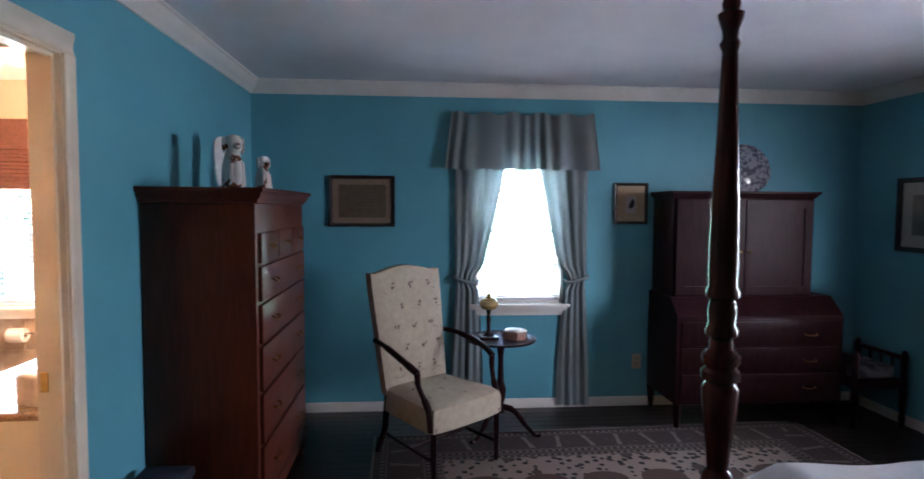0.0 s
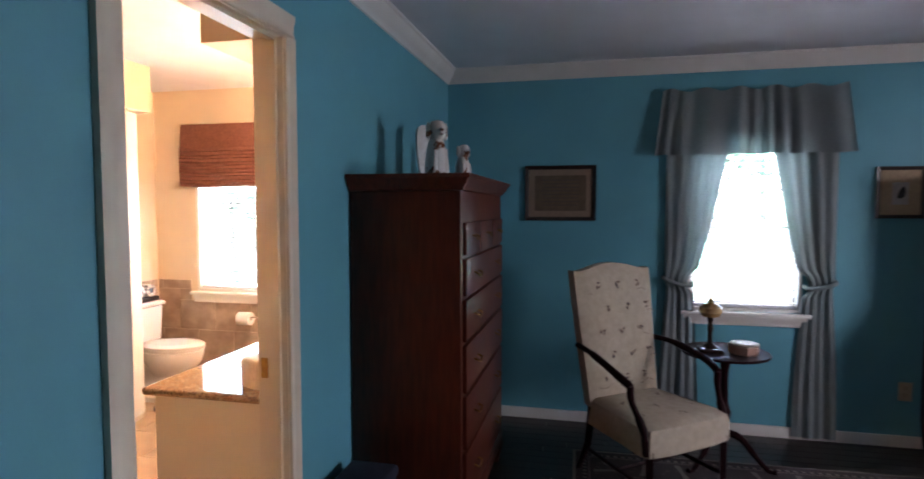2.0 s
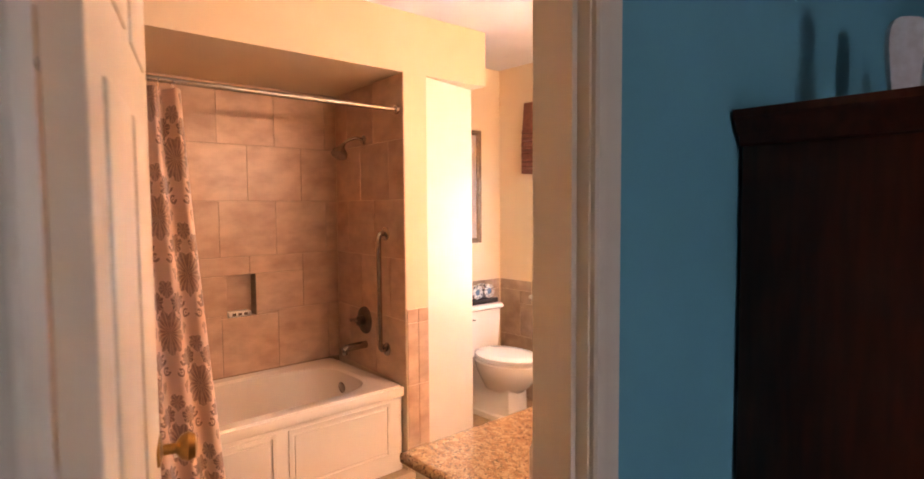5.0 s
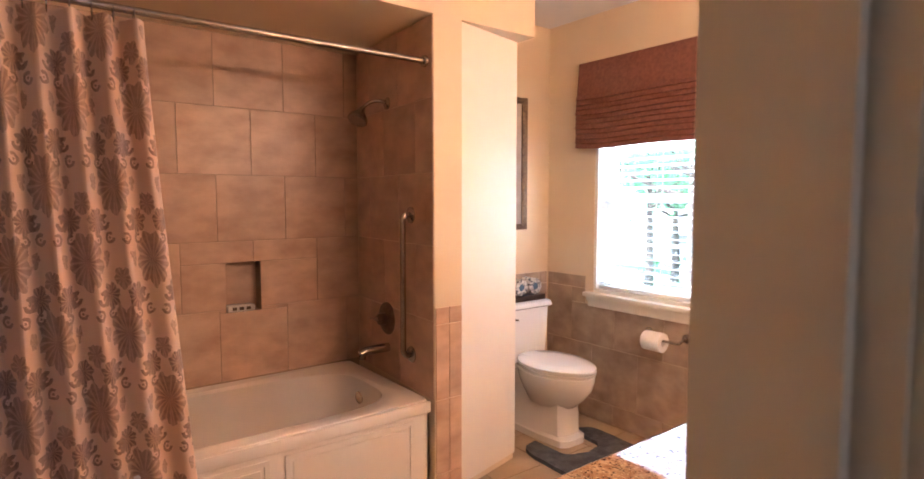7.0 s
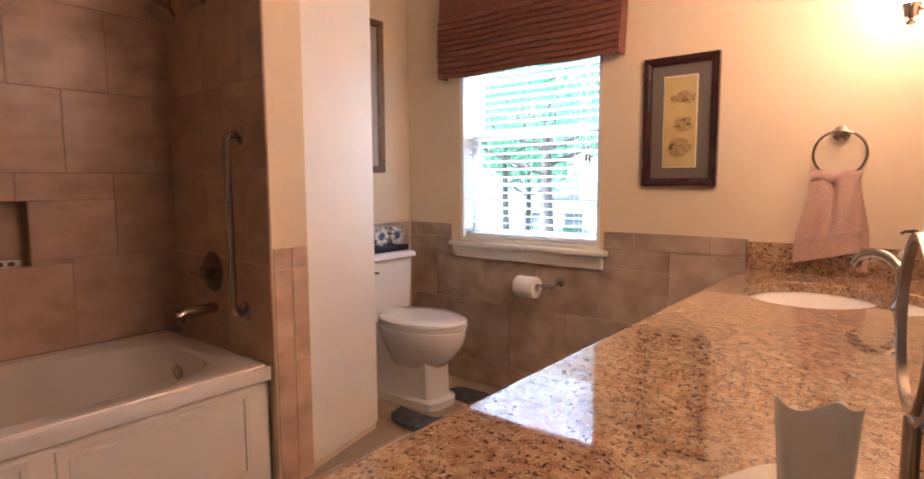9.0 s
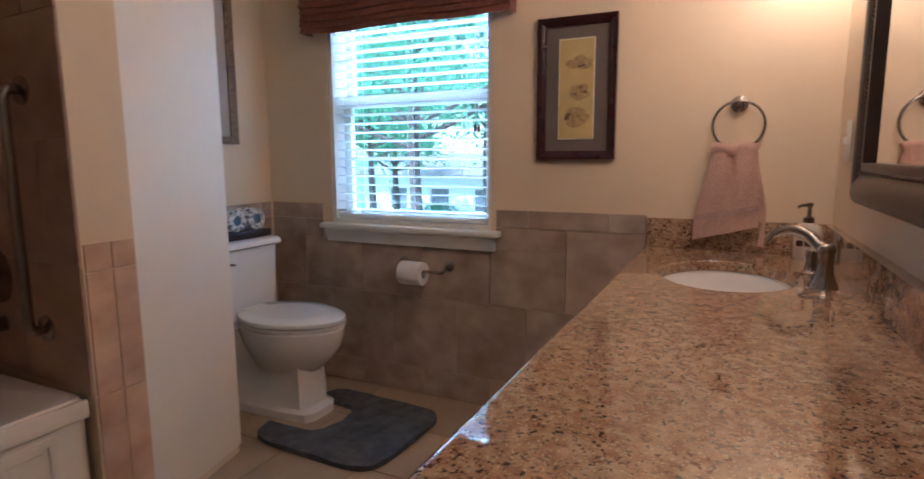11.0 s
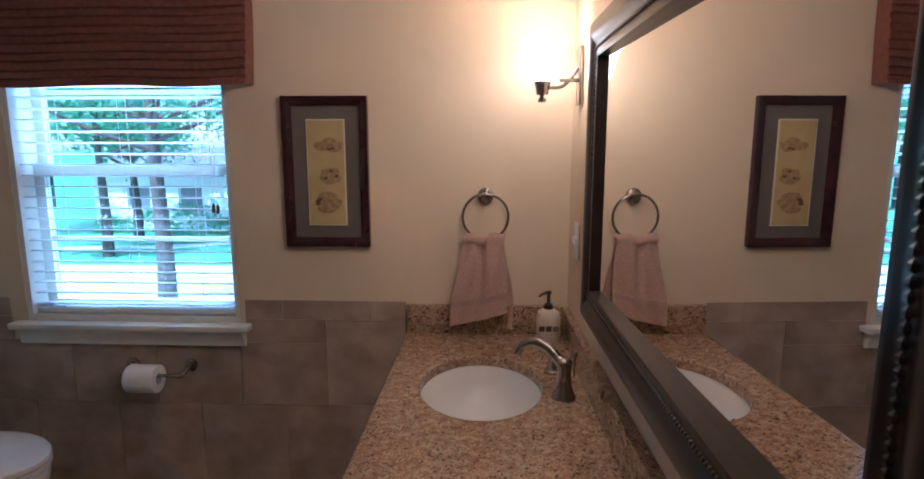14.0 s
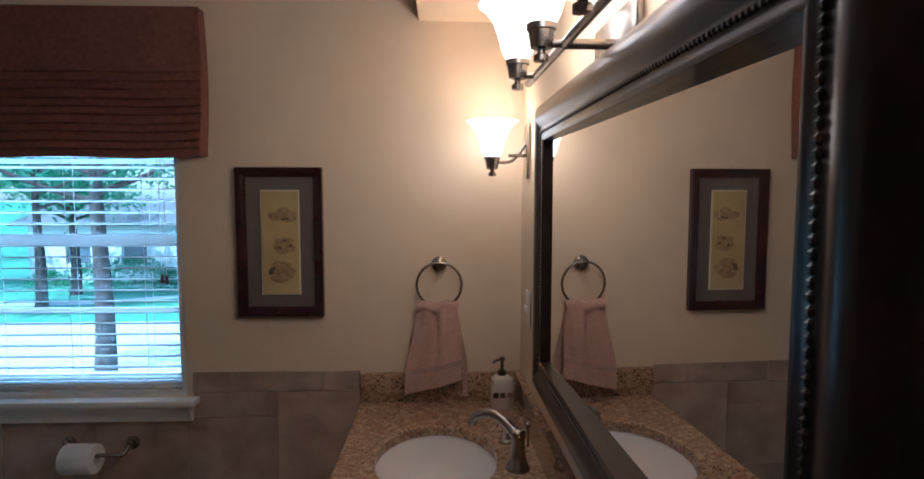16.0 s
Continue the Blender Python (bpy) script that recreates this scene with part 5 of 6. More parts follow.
part("valance", sheet(150, 16, ruffle, (0, 0.002, 0)), CURTAIN, cset)
part("curtain_rod", tube([(-0.50, -0.024, 2.15), (0.50, -0.024, 2.15)], 0.008), TRIM, cset)
for s in (-1, 1):
    def panel(u, v, s=s):
        z = 0.02 + 2.12 * v
        tie = 0.99
        if z > tie:
            k = (z - tie) / (2.14 - tie)
            inn = 0.33 - 0.25 * k ** 0.75
            out = 0.50
        else:
            k = (tie - z) / tie
            inn = 0.33 - 0.05 * math.sin(k * 1.6)
            out = 0.485 + 0.045 * math.sin(k * 1.6)
        if abs(z - tie) < 0.06:
            inn += 0.03
        x = s * (inn + (out - inn) * u)
        y = -0.030 + 0.007 * math.sin(u * 26 + s + 0.9 * math.sin(v * 5)) + 0.007 * math.sin(u * 11 + v * 4)
        return Vector((x, y, z))

    part("curtain_panel", sheet(60, 50, panel, (0, 0.0018, 0)), CURTAIN, cset)
    part("tieback", tube(bend([(s * 0.505, -0.004, 1.01), (s * 0.49, -0.058, 1.0), (s * 0.42, -0.066, 0.975), (s * 0.345, -0.058, 0.965), (s * 0.33, -0.01, 0.975)]), 0.013, 8), CURTAIN, cset)

# wall outlet
out = thing("wall_outlet", pose(0.385, 6.699, 0.345), "ivory wall outlet plate", "outlet")
part("plate", rbox(-0.037, -0.007, -0.058, 0.037, -0.001, 0.058, 0.003), surface("ivory_plastic", (0.50, 0.42, 0.28), None, 0.4, 30), out)
for z in (-0.022, 0.022):
    part("socket", rbox(-0.016, -0.010, z - 0.013, 0.016, -0.006, z + 0.013, 0.002, 1), surface("ivory_socket_%d" % (z * 1000), (0.42, 0.34, 0.22), None, 0.4, 30), out)

# lolling chair, upholstered, with dark open arms
EMB = surface("embroidered_cream_cloth", (0.47, 0.395, 0.30), (0.41, 0.34, 0.25), 0.9, 30, bump=0.5, fine=600)
MOTIF = surface("embroidered_motif", (0.12, 0.10, 0.10), (0.20, 0.13, 0.09), 0.9, 60)
ch = thing("lolling_chair", pose(-1.175, 5.83, 0, 0, 0, 38.5), "high-backed cream embroidered armchair with dark open arms", "armchair")
# local: front is -y, width along x
part("seat", rings(bmesh.new(), [[Vector((x * k, y * k - 0.02, z)) for x, y in ((-0.235, 0.25), (-0.28, -0.20), (-0.262, -0.245), (-0.13, -0.262), (0.13, -0.262), (0.262, -0.245), (0.28, -0.20), (0.235, 0.25))] for z, k in ((0.30, 0.985), (0.305, 1), (0.40, 1.0), (0.43, 0.965), (0.448, 0.86), (0.456, 0.6), (0.458, 0.2))]), EMB, ch)


def back_row(z):
    lean = 0.20 + 0.17 * (z - 0.42)
    w = 0.238 + 0.03 * min(1, (z - 0.42) / 0.6)
    return lean, w


top_z = 1.10
bm = bmesh.new()
nx, nz = 14, 14
grid = {}
for side in (0, 1):
    for j in range(nz + 1):
        for i in range(nx + 1):
            u = i / nx * 2 - 1
            hump = 0.055 * max(0, math.cos(u * 1.57)) ** 1.2 + 0.02 * abs(u) ** 8
            z = 0.40 + (top_z - 0.40 + hump) * j / nz
            lean, w = back_row(z)
            puff = 0.028 * (1 - u ** 4) * (1 - (2 * j / nz - 1) ** 6)
            y = lean - (puff if side == 0 else -0.055)
            grid[side, i, j] = bm.verts.new((u * w, y, z))
for j in range(nz):
    for i in range(nx):
        bm.faces.new((grid[0, i, j], grid[0, i + 1, j], grid[0, i + 1, j + 1], grid[0, i, j + 1]))
        bm.faces.new((grid[1, i, j], grid[1, i, j + 1], grid[1, i + 1, j + 1], grid[1, i + 1, j]))
loop = [(i, 0) for i in range(nx)] + [(nx, j) for j in range(nz)] + [(i, nz) for i in range(nx, 0, -1)] + [(0, j) for j in range(nz, 0, -1)]
for (i0, j0), (i1, j1) in zip(loop, loop[1:] + loop[:1]):
    bm.faces.new((grid[0, i0, j0], grid[1, i0, j0], grid[1, i1, j1], grid[0, i1, j1]))
back = part("backrest", bm, EMB, ch)
rnd = random.Random(9)
for j in range(5):
    for i in range(3):
        u = (-0.6 + 0.6 * i + (0.28 if j % 2 else 0)) * 0.86
        z = 0.54 + j * 0.125
        if abs(u) > 0.8:
            continue
        lean, w = back_row(z)
        c = Vector((u * w, lean - 0.028 * (1 - u ** 4) - 0.003, z))
        for k in range(3):
            a = rnd.uniform(0, 3.1)
            p0 = c + Vector((0.012 * math.cos(a * 2 + k), 0, 0.014 * math.sin(a * 2 + k)))
            part("embroidered_leaf", lathe([(0.001, -0.003), (0.011, -0.0015), (0.013, 0.0), (0.002, 0.003)], Matrix.Translation(p0) @ pose(0, 0, 0, 90, math.degrees(a), 0), 8, None, 1.0, 0.45), MOTIF, back)
        part("embroidered_stem", tube(bend([c + Vector((-0.055, 0.002, -0.045)), c + Vector((-0.01, 0.0, -0.05)), c + Vector((0.03, 0.001, -0.03)), c + Vector((0.07, 0.004, -0.045))], 4), 0.0016, 5), MOTIF, back)
seat = next(o for o in ch.children if o.name.startswith("seat"))
for x, y in ((-0.15, 0.05), (0.12, 0.08), (-0.02, -0.06), (0.16, -0.10), (-0.17, -0.12), (0.03, -0.18)):
    for k in range(3):
        a = rnd.uniform(0, 3.1)
        part("embroidered_leaf", lathe([(0.001, -0.003), (0.011, -0.001), (0.013, 0.0015), (0.002, 0.004)], pose(x + 0.012 * math.cos(k * 2 + a), y + 0.012 * math.sin(k * 2 + a), 0.4565 - 0.03 * (x * x + y * y) * 3, 0, 0, math.degrees(a)), 8, None, 1.0, 0.45), MOTIF, seat)
for s in (-1, 1):
    part("front_leg", lathe([(0.014, 0), (0.018, 0.02), (0.024, 0.30), (0.026, 0.33)], pose(s * 0.245, -0.245, 0), 4), DARKWOOD, ch)
    part("back_leg", tube([(s * 0.21, 0.34, 0), (s * 0.215, 0.25, 0.18), (s * 0.22, 0.21, 0.40)], [0.016, 0.02, 0.024], 6), DARKWOOD, ch)
    part("arm", tube(bend([(s * 0.262, 0.285, 0.72), (s * 0.285, 0.16, 0.715), (s * 0.30, 0.03, 0.69), (s * 0.305, -0.09, 0.655), (s * 0.292, -0.165, 0.62)]), [0.015] * 8 + [0.019] * 10 + [0.021] * 6 + [0.018], 10), DARKWOOD, ch)
    part("arm_post", tube(bend([(s * 0.292, -0.16, 0.62), (s * 0.287, -0.165, 0.55), (s * 0.27, -0.20, 0.47), (s * 0.262, -0.232, 0.40), (s * 0.255, -0.24, 0.31)]), [0.018] * 6 + [0.015] * 6 + [0.020] * 7 + [0.024] * 6, 10), DARKWOOD, ch)
    part("side_stretcher", tube([(s * 0.235, -0.235, 0.13), (s * 0.213, 0.26, 0.15)], 0.011, 6), DARKWOOD, ch)
part("cross_stretcher", tube([(-0.225, 0.0, 0.14), (0.225, 0.0, 0.14)], 0.011, 6), DARKWOOD, ch)

# tripod table with lamp and box
tt = thing("tripod_table", pose(-0.745, 6.20, 0), "round dark mahogany tilt-top tripod table", "table")
part("tabletop", lathe([(0.002, 0.632), (0.20, 0.634), (0.232, 0.642), (0.236, 0.65), (0.232, 0.656), (0.222, 0.654), (0.002, 0.652)], None, 40), DARKWOOD, tt)
part("column", lathe([(0.03, 0.15), (0.036, 0.17), (0.022, 0.20), (0.034, 0.26), (0.038, 0.31), (0.022, 0.36), (0.019, 0.52), (0.026, 0.58), (0.04, 0.634)], None, 18), DARKWOOD, tt)
for a in (100, 220, 340):
    c, s = math.cos(radians(a)), math.sin(radians(a))
    part("leg", tube(bend([(0.02 * c, 0.02 * s, 0.19), (0.09 * c, 0.09 * s, 0.17), (0.17 * c, 0.17 * s, 0.08), (0.235 * c, 0.235 * s, 0.018), (0.275 * c, 0.275 * s, 0.016)]), [0.022] * 6 + [0.018] * 6 + [0.014] * 6 + [0.012] * 6 + [0.016], 8), DARKWOOD, tt)
AMBER = surface("amber_glass", (0.42, 0.27, 0.12), (0.36, 0.22, 0.09), 0.12, 20)
lm = thing("oil_lamp", pose(-0.83, 6.185, 0.653), "small oil lamp with an amber glass font on a dark foot", "lamp")
part("foot", rbox(-0.06, -0.06, 0, 0.06, 0.06, 0.022, 0.005), BLACKWOOD, lm)
part("column", lathe([(0.04, 0.022), (0.03, 0.035), (0.014, 0.05), (0.012, 0.10), (0.018, 0.13), (0.012, 0.16), (0.02, 0.195)], None, 16), BLACKWOOD, lm)
part("font", lathe([(0.018, 0.193), (0.045, 0.20), (0.062, 0.225), (0.06, 0.25), (0.04, 0.268), (0.018, 0.272)], None, 24), AMBER, lm, "amber glass oil font")
part("burner", lathe([(0.018, 0.27), (0.02, 0.28), (0.012, 0.288), (0.014, 0.296), (0.003, 0.305)], None, 12), BRASS, lm)
bx = thing("trinket_box", pose(-0.655, 6.17, 0.653), "round pale pink trinket box", "box")
PINKB = surface("pale_pink_enamel", (0.48, 0.30, 0.24), (0.42, 0.25, 0.19), 0.35, 25)
part("bowl", lathe([(0.07, 0), (0.078, 0.008), (0.08, 0.045), (0.076, 0.048)], None, 8), PINKB, bx)
part("lid", lathe([(0.080, 0.048), (0.082, 0.056), (0.07, 0.064), (0.002, 0.067)], None, 8), surface("cream_enamel", (0.52, 0.42, 0.32), None, 0.35, 25), bx)


# patterned wool rug
def rug_mat():
    m, n, l, p = principled("oriental_wool")
    co = n.new("ShaderNodeTexCoord")

    def calc(op, a, b=None):
        k = n.new("ShaderNodeMath")
        k.operation = op
        for i, v in enumerate((a, b)):
            if v is None:
                continue
            if isinstance(v, (int, float)):
                k.inputs[i].default_value = v
            else:
                l.new(v, k.inputs[i])
        return k.outputs[0]

    def mix(f, a, b):
        k = n.new("ShaderNodeMix")
        k.data_type = "RGBA"
        l.new(f, k.inputs["Factor"])
        for key, v in (("A", a), ("B", b)):
            if isinstance(v, tuple):
                k.inputs[key].default_value = (*v, 1)
            else:
                l.new(v, k.inputs[key])
        return k.outputs["Result"]

    sep = n.new("ShaderNodeSeparateXYZ")
    l.new(co.outputs["Object"], sep.inputs[0])
    ex = calc("SUBTRACT", 1.49, calc("ABSOLUTE", sep.outputs[0]))
    ey = calc("SUBTRACT", 1.75, calc("ABSOLUTE", sep.outputs[1]))
    e = calc("MINIMUM", ex, ey)
    vo = n.new("ShaderNodeTexVoronoi")
    vo.inputs["Scale"].default_value = 19
    l.new(co.outputs["Object"], vo.inputs["Vector"])
    v2 = n.new("ShaderNodeTexVoronoi")
    v2.inputs["Scale"].default_value, v2.inputs["Randomness"].default_value = 5.5, 0.5
    l.new(co.outputs["Object"], v2.inputs["Vector"])
    field = mix(calc("LESS_THAN", vo.outputs["Distance"], 0.36), (0.27, 0.205, 0.175), (0.020, 0.018, 0.021))
    field = mix(calc("LESS_THAN", v2.outputs["Distance"], 0.22), field, (0.06, 0.042, 0.04))
    du = calc("SUBTRACT", calc("PINGPONG", sep.outputs[0], 0.34), 0.17)
    dv = calc("SUBTRACT", calc("ABSOLUTE", sep.outputs[1]), 1.02)
    med = calc("ADD", calc("MULTIPLY", calc("MULTIPLY", du, du), 60.0), calc("MULTIPLY", calc("MULTIPLY", dv, dv), 120.0))
    field = mix(calc("LESS_THAN", med, 1.0), field, (0.075, 0.04, 0.032))
    # border: feathers on a dark band between beaded guard stripes
    side = calc("LESS_THAN", ex, ey)
    along = calc("ADD", calc("MULTIPLY", sep.outputs[0], calc("SUBTRACT", 1.0, side)), calc("MULTIPLY", sep.outputs[1], side))
    lean = calc("MULTIPLY", calc("SINE", calc("MULTIPLY", along, 15.7)), 0.9)
    ph = calc("FRACT", calc("ADD", calc("MULTIPLY", along, 5.0), calc("MULTIPLY", calc("SUBTRACT", e, 0.2), lean)))
    wide = calc("ADD", 0.05, calc("MULTIPLY", calc("ABSOLUTE", calc("SUBTRACT", e, 0.2)), 0.45))
    feather = calc("LESS_THAN", calc("ABSOLUTE", calc("SUBTRACT", ph, 0.5)), wide)
    feather = calc("MULTIPLY", feather, calc("LESS_THAN", calc("ABSOLUTE", calc("SUBTRACT", e, 0.2)), 0.085))
    border = mix(calc("LESS_THAN", vo.outputs["Distance"], 0.22), (0.050, 0.030, 0.029), (0.085, 0.055, 0.05))
    border = mix(feather, border, (0.17, 0.14, 0.12))
    inner = mix(calc("GREATER_THAN", e, 0.42), border, field)
    bead = calc("GREATER_THAN", calc("SINE", calc("MULTIPLY", along, 150.0)), 0.0)
    for lo, hi in ((0.055, 0.075), (0.325, 0.345), (0.385, 0.405)):
        band = calc("MULTIPLY", calc("GREATER_THAN", e, lo), calc("LESS_THAN", e, hi))
        inner = mix(calc("MULTIPLY", band, bead), mix(band, inner, (0.03, 0.02, 0.02)), (0.19, 0.155, 0.13))
    for lo in (0.09, 0.31, 0.365, 0.415):
        band = calc("LESS_THAN", calc("ABSOLUTE", calc("SUBTRACT", e, lo)), 0.004)
        inner = mix(band, inner, (0.17, 0.13, 0.11))
    col = mix(calc("LESS_THAN", e, 0.016), inner, (0.25, 0.21, 0.18))
    l.new(col, p.inputs["Base Color"])
    p.inputs["Roughness"].default_value = 1.0
    f = n.new("ShaderNodeTexNoise")
    f.inputs["Scale"].default_value = 400
    l.new(co.outputs["Object"], f.inputs["Vector"])
    bp = n.new("ShaderNodeBump")
    bp.inputs["Strength"].default_value, bp.inputs["Distance"].default_value = 0.6, 0.004
    l.new(f.outputs[0], bp.inputs["Height"])
    l.new(bp.outputs[0], p.inputs["Normal"])
    return m


single("area_rug", rbox(-1.49, -1.75, 0, 1.49, 1.75, 0.009, 0.003), rug_mat(), "patterned wool rug in brown, grey and cream", "rug", m=pose(-0.05, 4.49, 0.0, 0, 0, 1.5))

# four-poster bed: the near foot post, rail, mattress and cover
bed = thing("four_poster_bed", pose(-0.607, 3.70, 0), "mahogany four-poster bed with turned posts and a white cover", "bed")
post = [(0.036, 0.0), (0.036, 0.464), (0.041, 0.486), (0.041, 0.839), (0.032, 0.862), (0.036, 0.884), (0.036, 0.9), (0.024, 0.917), (0.027, 0.961), (0.037, 1.047), (0.041, 1.108), (0.032, 1.122), (0.043, 1.13), (0.043, 1.148), (0.034, 1.157), (0.042, 1.17), (0.042, 1.186), (0.027, 1.201), (0.025, 1.223), (0.036, 1.233), (0.036, 1.245), (0.029, 1.258), (0.033, 1.289), (0.027, 1.313), (0.037, 1.321), (0.037, 1.334), (0.031, 1.346), (0.032, 1.381), (0.032, 1.434), (0.03, 1.54), (0.023, 1.698), (0.017, 1.874), (0.023, 1.892), (0.017, 1.905), (0.018, 1.922), (0.027, 1.949), (0.028, 1.959), (0.018, 1.966), (0.02, 1.98), (0.016, 1.997), (0.023, 2.032), (0.018, 2.076), (0.004, 2.103)]
first = part("bedpost", lathe(post, None, 28), BEDWOOD, bed)
for x, y in ((1.45, 0), (0, -2.05), (1.45, -2.05)):
    again("bedpost", first, bed, pose(x, y, 0))
part("foot_rail", rbox(0.03, -0.02, 0.45, 1.42, 0.02, 0.78, 0.006), BEDWOOD, bed)
for x in (0, 1.45):
    part("side_rail", rbox(x - 0.018, -2.02, 0.40, x + 0.018, -0.03, 0.60, 0.006), BEDWOOD, bed)
part("mattress", rbox(0.02, -2.02, 0.50, 1.43, -0.05, 0.922, 0.05, 3), LINEN, bed)
part("headboard", rbox(0.03, -2.07, 0.45, 1.42, -2.04, 1.35, 0.01), BEDWOOD, bed)
cover = thing("bedspread", pose(-0.607, 3.70, 0), "white bedspread over the four-poster bed", "bedspread")
part("cloth", sheet(40, 40, lambda u, v: Vector((0.045 + 1.36 * u, -0.045 - 1.95 * v, 0.935 + 0.012 * noise.noise(Vector((u * 7, v * 7, 0))) - 0.05 * max(0, abs(2 * u - 1) - 0.9) * 5 - 0.25 * max(0, 0.03 - v))), (0, 0, 0.012)), LINEN, cover)

# flowered hatbox beside the chest
NAVY = surface("navy_velvet", (0.012, 0.016, 0.035), (0.008, 0.010, 0.022), 0.8, 40)
sb = thing("hat_box", pose(-2.34, 4.80, 0), "navy hatbox with white painted flowers beside the chest", "box")
part("box_body", rbox(-0.10, -0.10, 0, 0.10, 0.09, 0.39, 0.02, 3), NAVY, sb)
part("lid", rbox(-0.105, -0.105, 0.385, 0.105, 0.095, 0.435, 0.02, 3), NAVY, sb)
for x, y in ((0.02, -0.107), (0.072, -0.107), (-0.04, -0.107)):
    part("flower", lathe([(0.026, 0), (0.024, 0.003), (0.008, 0.005), (0.002, 0.004)], pose(x, y + 0.002, 0.408, 90), 10), surface("flower_paint_%d" % (x * 100), (0.55, 0.5, 0.42), None, 0.6, 50), sb, "white painted flower")

# ---- outside ----
def ground_bm(x0, y0, x1, y1, z):
    return box(bmesh.new(), x0, y0, z - 0.4, x1, y1, z)


GZ = -3.4
setting("ground", ground_bm(-400, 7.2, 400, 700, GZ), GRASS, "green lawn in front of the house", "ground")
setting("pavement", extrude([(-70, 9), (40, 9), (40, 30), (-2, 29.5), (-7, 27.2), (-70, 26.4)], "z", GZ - 0.3, GZ + 0.03), PAVE, "pale concrete drive", "pavement")
setting("pavement_path", extrude([(-36, 28.0), (-18, 31.0), (-9.5, 35.2), (-10.6, 35.2), (-18.4, 31.8), (-36, 29.0)], "z", GZ - 0.3, GZ + 0.03), PAVE, "pale path across the lawn", "pavement")


def tree(x, y, h, r, seed, label):
    """A tapered trunk with limbs and a crown of many small leaves."""
    rnd = random.Random(seed)
    t = thing("tree", pose(x, y, GZ), label, "tree", "trees on the lawn")
    bm = tube(bend([(0, 0, -0.1), (0.05 * r, 0, h * 0.2), (-0.04 * r, 0.05, h * 0.45), (0.02, 0, h * 0.8)]), [0.24 * r * (1 - 0.04 * i) for i in range(19)], 10)
    ends = []
    for i in range(9):
        z = h * rnd.uniform(0.42, 0.74)
        a = rnd.uniform(0, math.tau)
        d = r * rnd.uniform(1.6, 3.0)
        e = Vector((d * math.cos(a), d * math.sin(a), z + h * rnd.uniform(0.08, 0.25)))
        tube(bend([(0, 0, z), (e.x * 0.45, e.y * 0.45, z + (e.z - z) * 0.35), e]), [0.075 * r * (1 - 0.06 * k) for k in range(13)], 6, bm)
        ends.append(e)
    ends += [Vector((rnd.uniform(-1, 1) * r * 1.4, rnd.uniform(-1, 1) * r * 1.4, h * rnd.uniform(0.6, 1.0))) for _ in range(12)]
    part("trunk", bm, BARK, t)
    verts, faces = [], []
    for e in ends:
        for _ in range(200):
            q = e + Vector((rnd.gauss(0, 0.6), rnd.gauss(0, 0.6), rnd.gauss(0, 0.42))) * r
            s = rnd.uniform(0.09, 0.17) * (0.6 + 0.4 * r)
            a, b = Vector((rnd.uniform(-1, 1), rnd.uniform(-1, 1), rnd.uniform(-1, 1))).normalized(), Vector((rnd.uniform(-1, 1), rnd.uniform(-1, 1), rnd.uniform(-1, 1))).normalized()
            k = len(verts)
            verts += [q - a * s, q - b * s * 0.5, q + a * s, q + b * s * 0.5]
            faces.append((k, k + 1, k + 2, k + 3))
    me = bpy.data.meshes.new("crown")
    me.from_pydata(verts, [], faces)
    me.materials.append(LEAF)
    c = new("crown", me)
    c.parent = t
    tagged(c, kind="stuff")


for i, (x, y, h, r) in enumerate(((-11.2, 18.9, 11.0, 1.15), (-19.6, 29, 10, 1.1), (-23, 27, 9.5, 1.1), (-4.2, 26.5, 11, 1.2), (-14.4, 31.5, 9.5, 1.0), (-30, 33, 11, 1.3), (3.5, 29, 11, 1.2), (-8, 44, 13, 1.6), (-26, 47, 13, 1.7), (10, 46, 13, 1.6), (-16, 50, 14, 1.8), (0, 50, 14, 1.7), (-37, 48, 13, 1.7), (-21, 33.5, 8.0, 1.2), (-9.5, 34, 7.5, 1.1))):
    tree(x, y, h, r, i + 1, "leafy shade tree with a grey trunk on the lawn")


def bush(x, y, r, seed):
    rnd = random.Random(seed)
    verts, faces = [], []
    for _ in range(900):
        a, e = rnd.uniform(0, math.tau), rnd.uniform(0, 1.5)
        d = r * rnd.uniform(0.6, 1.0)
        q = Vector((d * math.cos(a) * math.cos(e) * 1.3, d * math.sin(a) * math.cos(e), d * math.sin(e)))
        s = rnd.uniform(0.06, 0.12)
        a, b = Vector((rnd.uniform(-1, 1), rnd.uniform(-1, 1), rnd.uniform(-1, 1))).normalized(), Vector((rnd.uniform(-1, 1), rnd.uniform(-1, 1), rnd.uniform(-1, 1))).normalized()
        k = len(verts)
        verts += [q - a * s, q - b * s * 0.6, q + a * s, q + b * s * 0.6]
        faces.append((k, k + 1, k + 2, k + 3))
    me = bpy.data.meshes.new("shrub")
    me.from_pydata(verts, [], faces)
    me.materials.append(LEAF)
    ob = new("shrub", me)
    ob.location = (x, y, GZ)
    tagged(ob, "rounded green shrub by the white house", "shrub", "shrubs by the house")


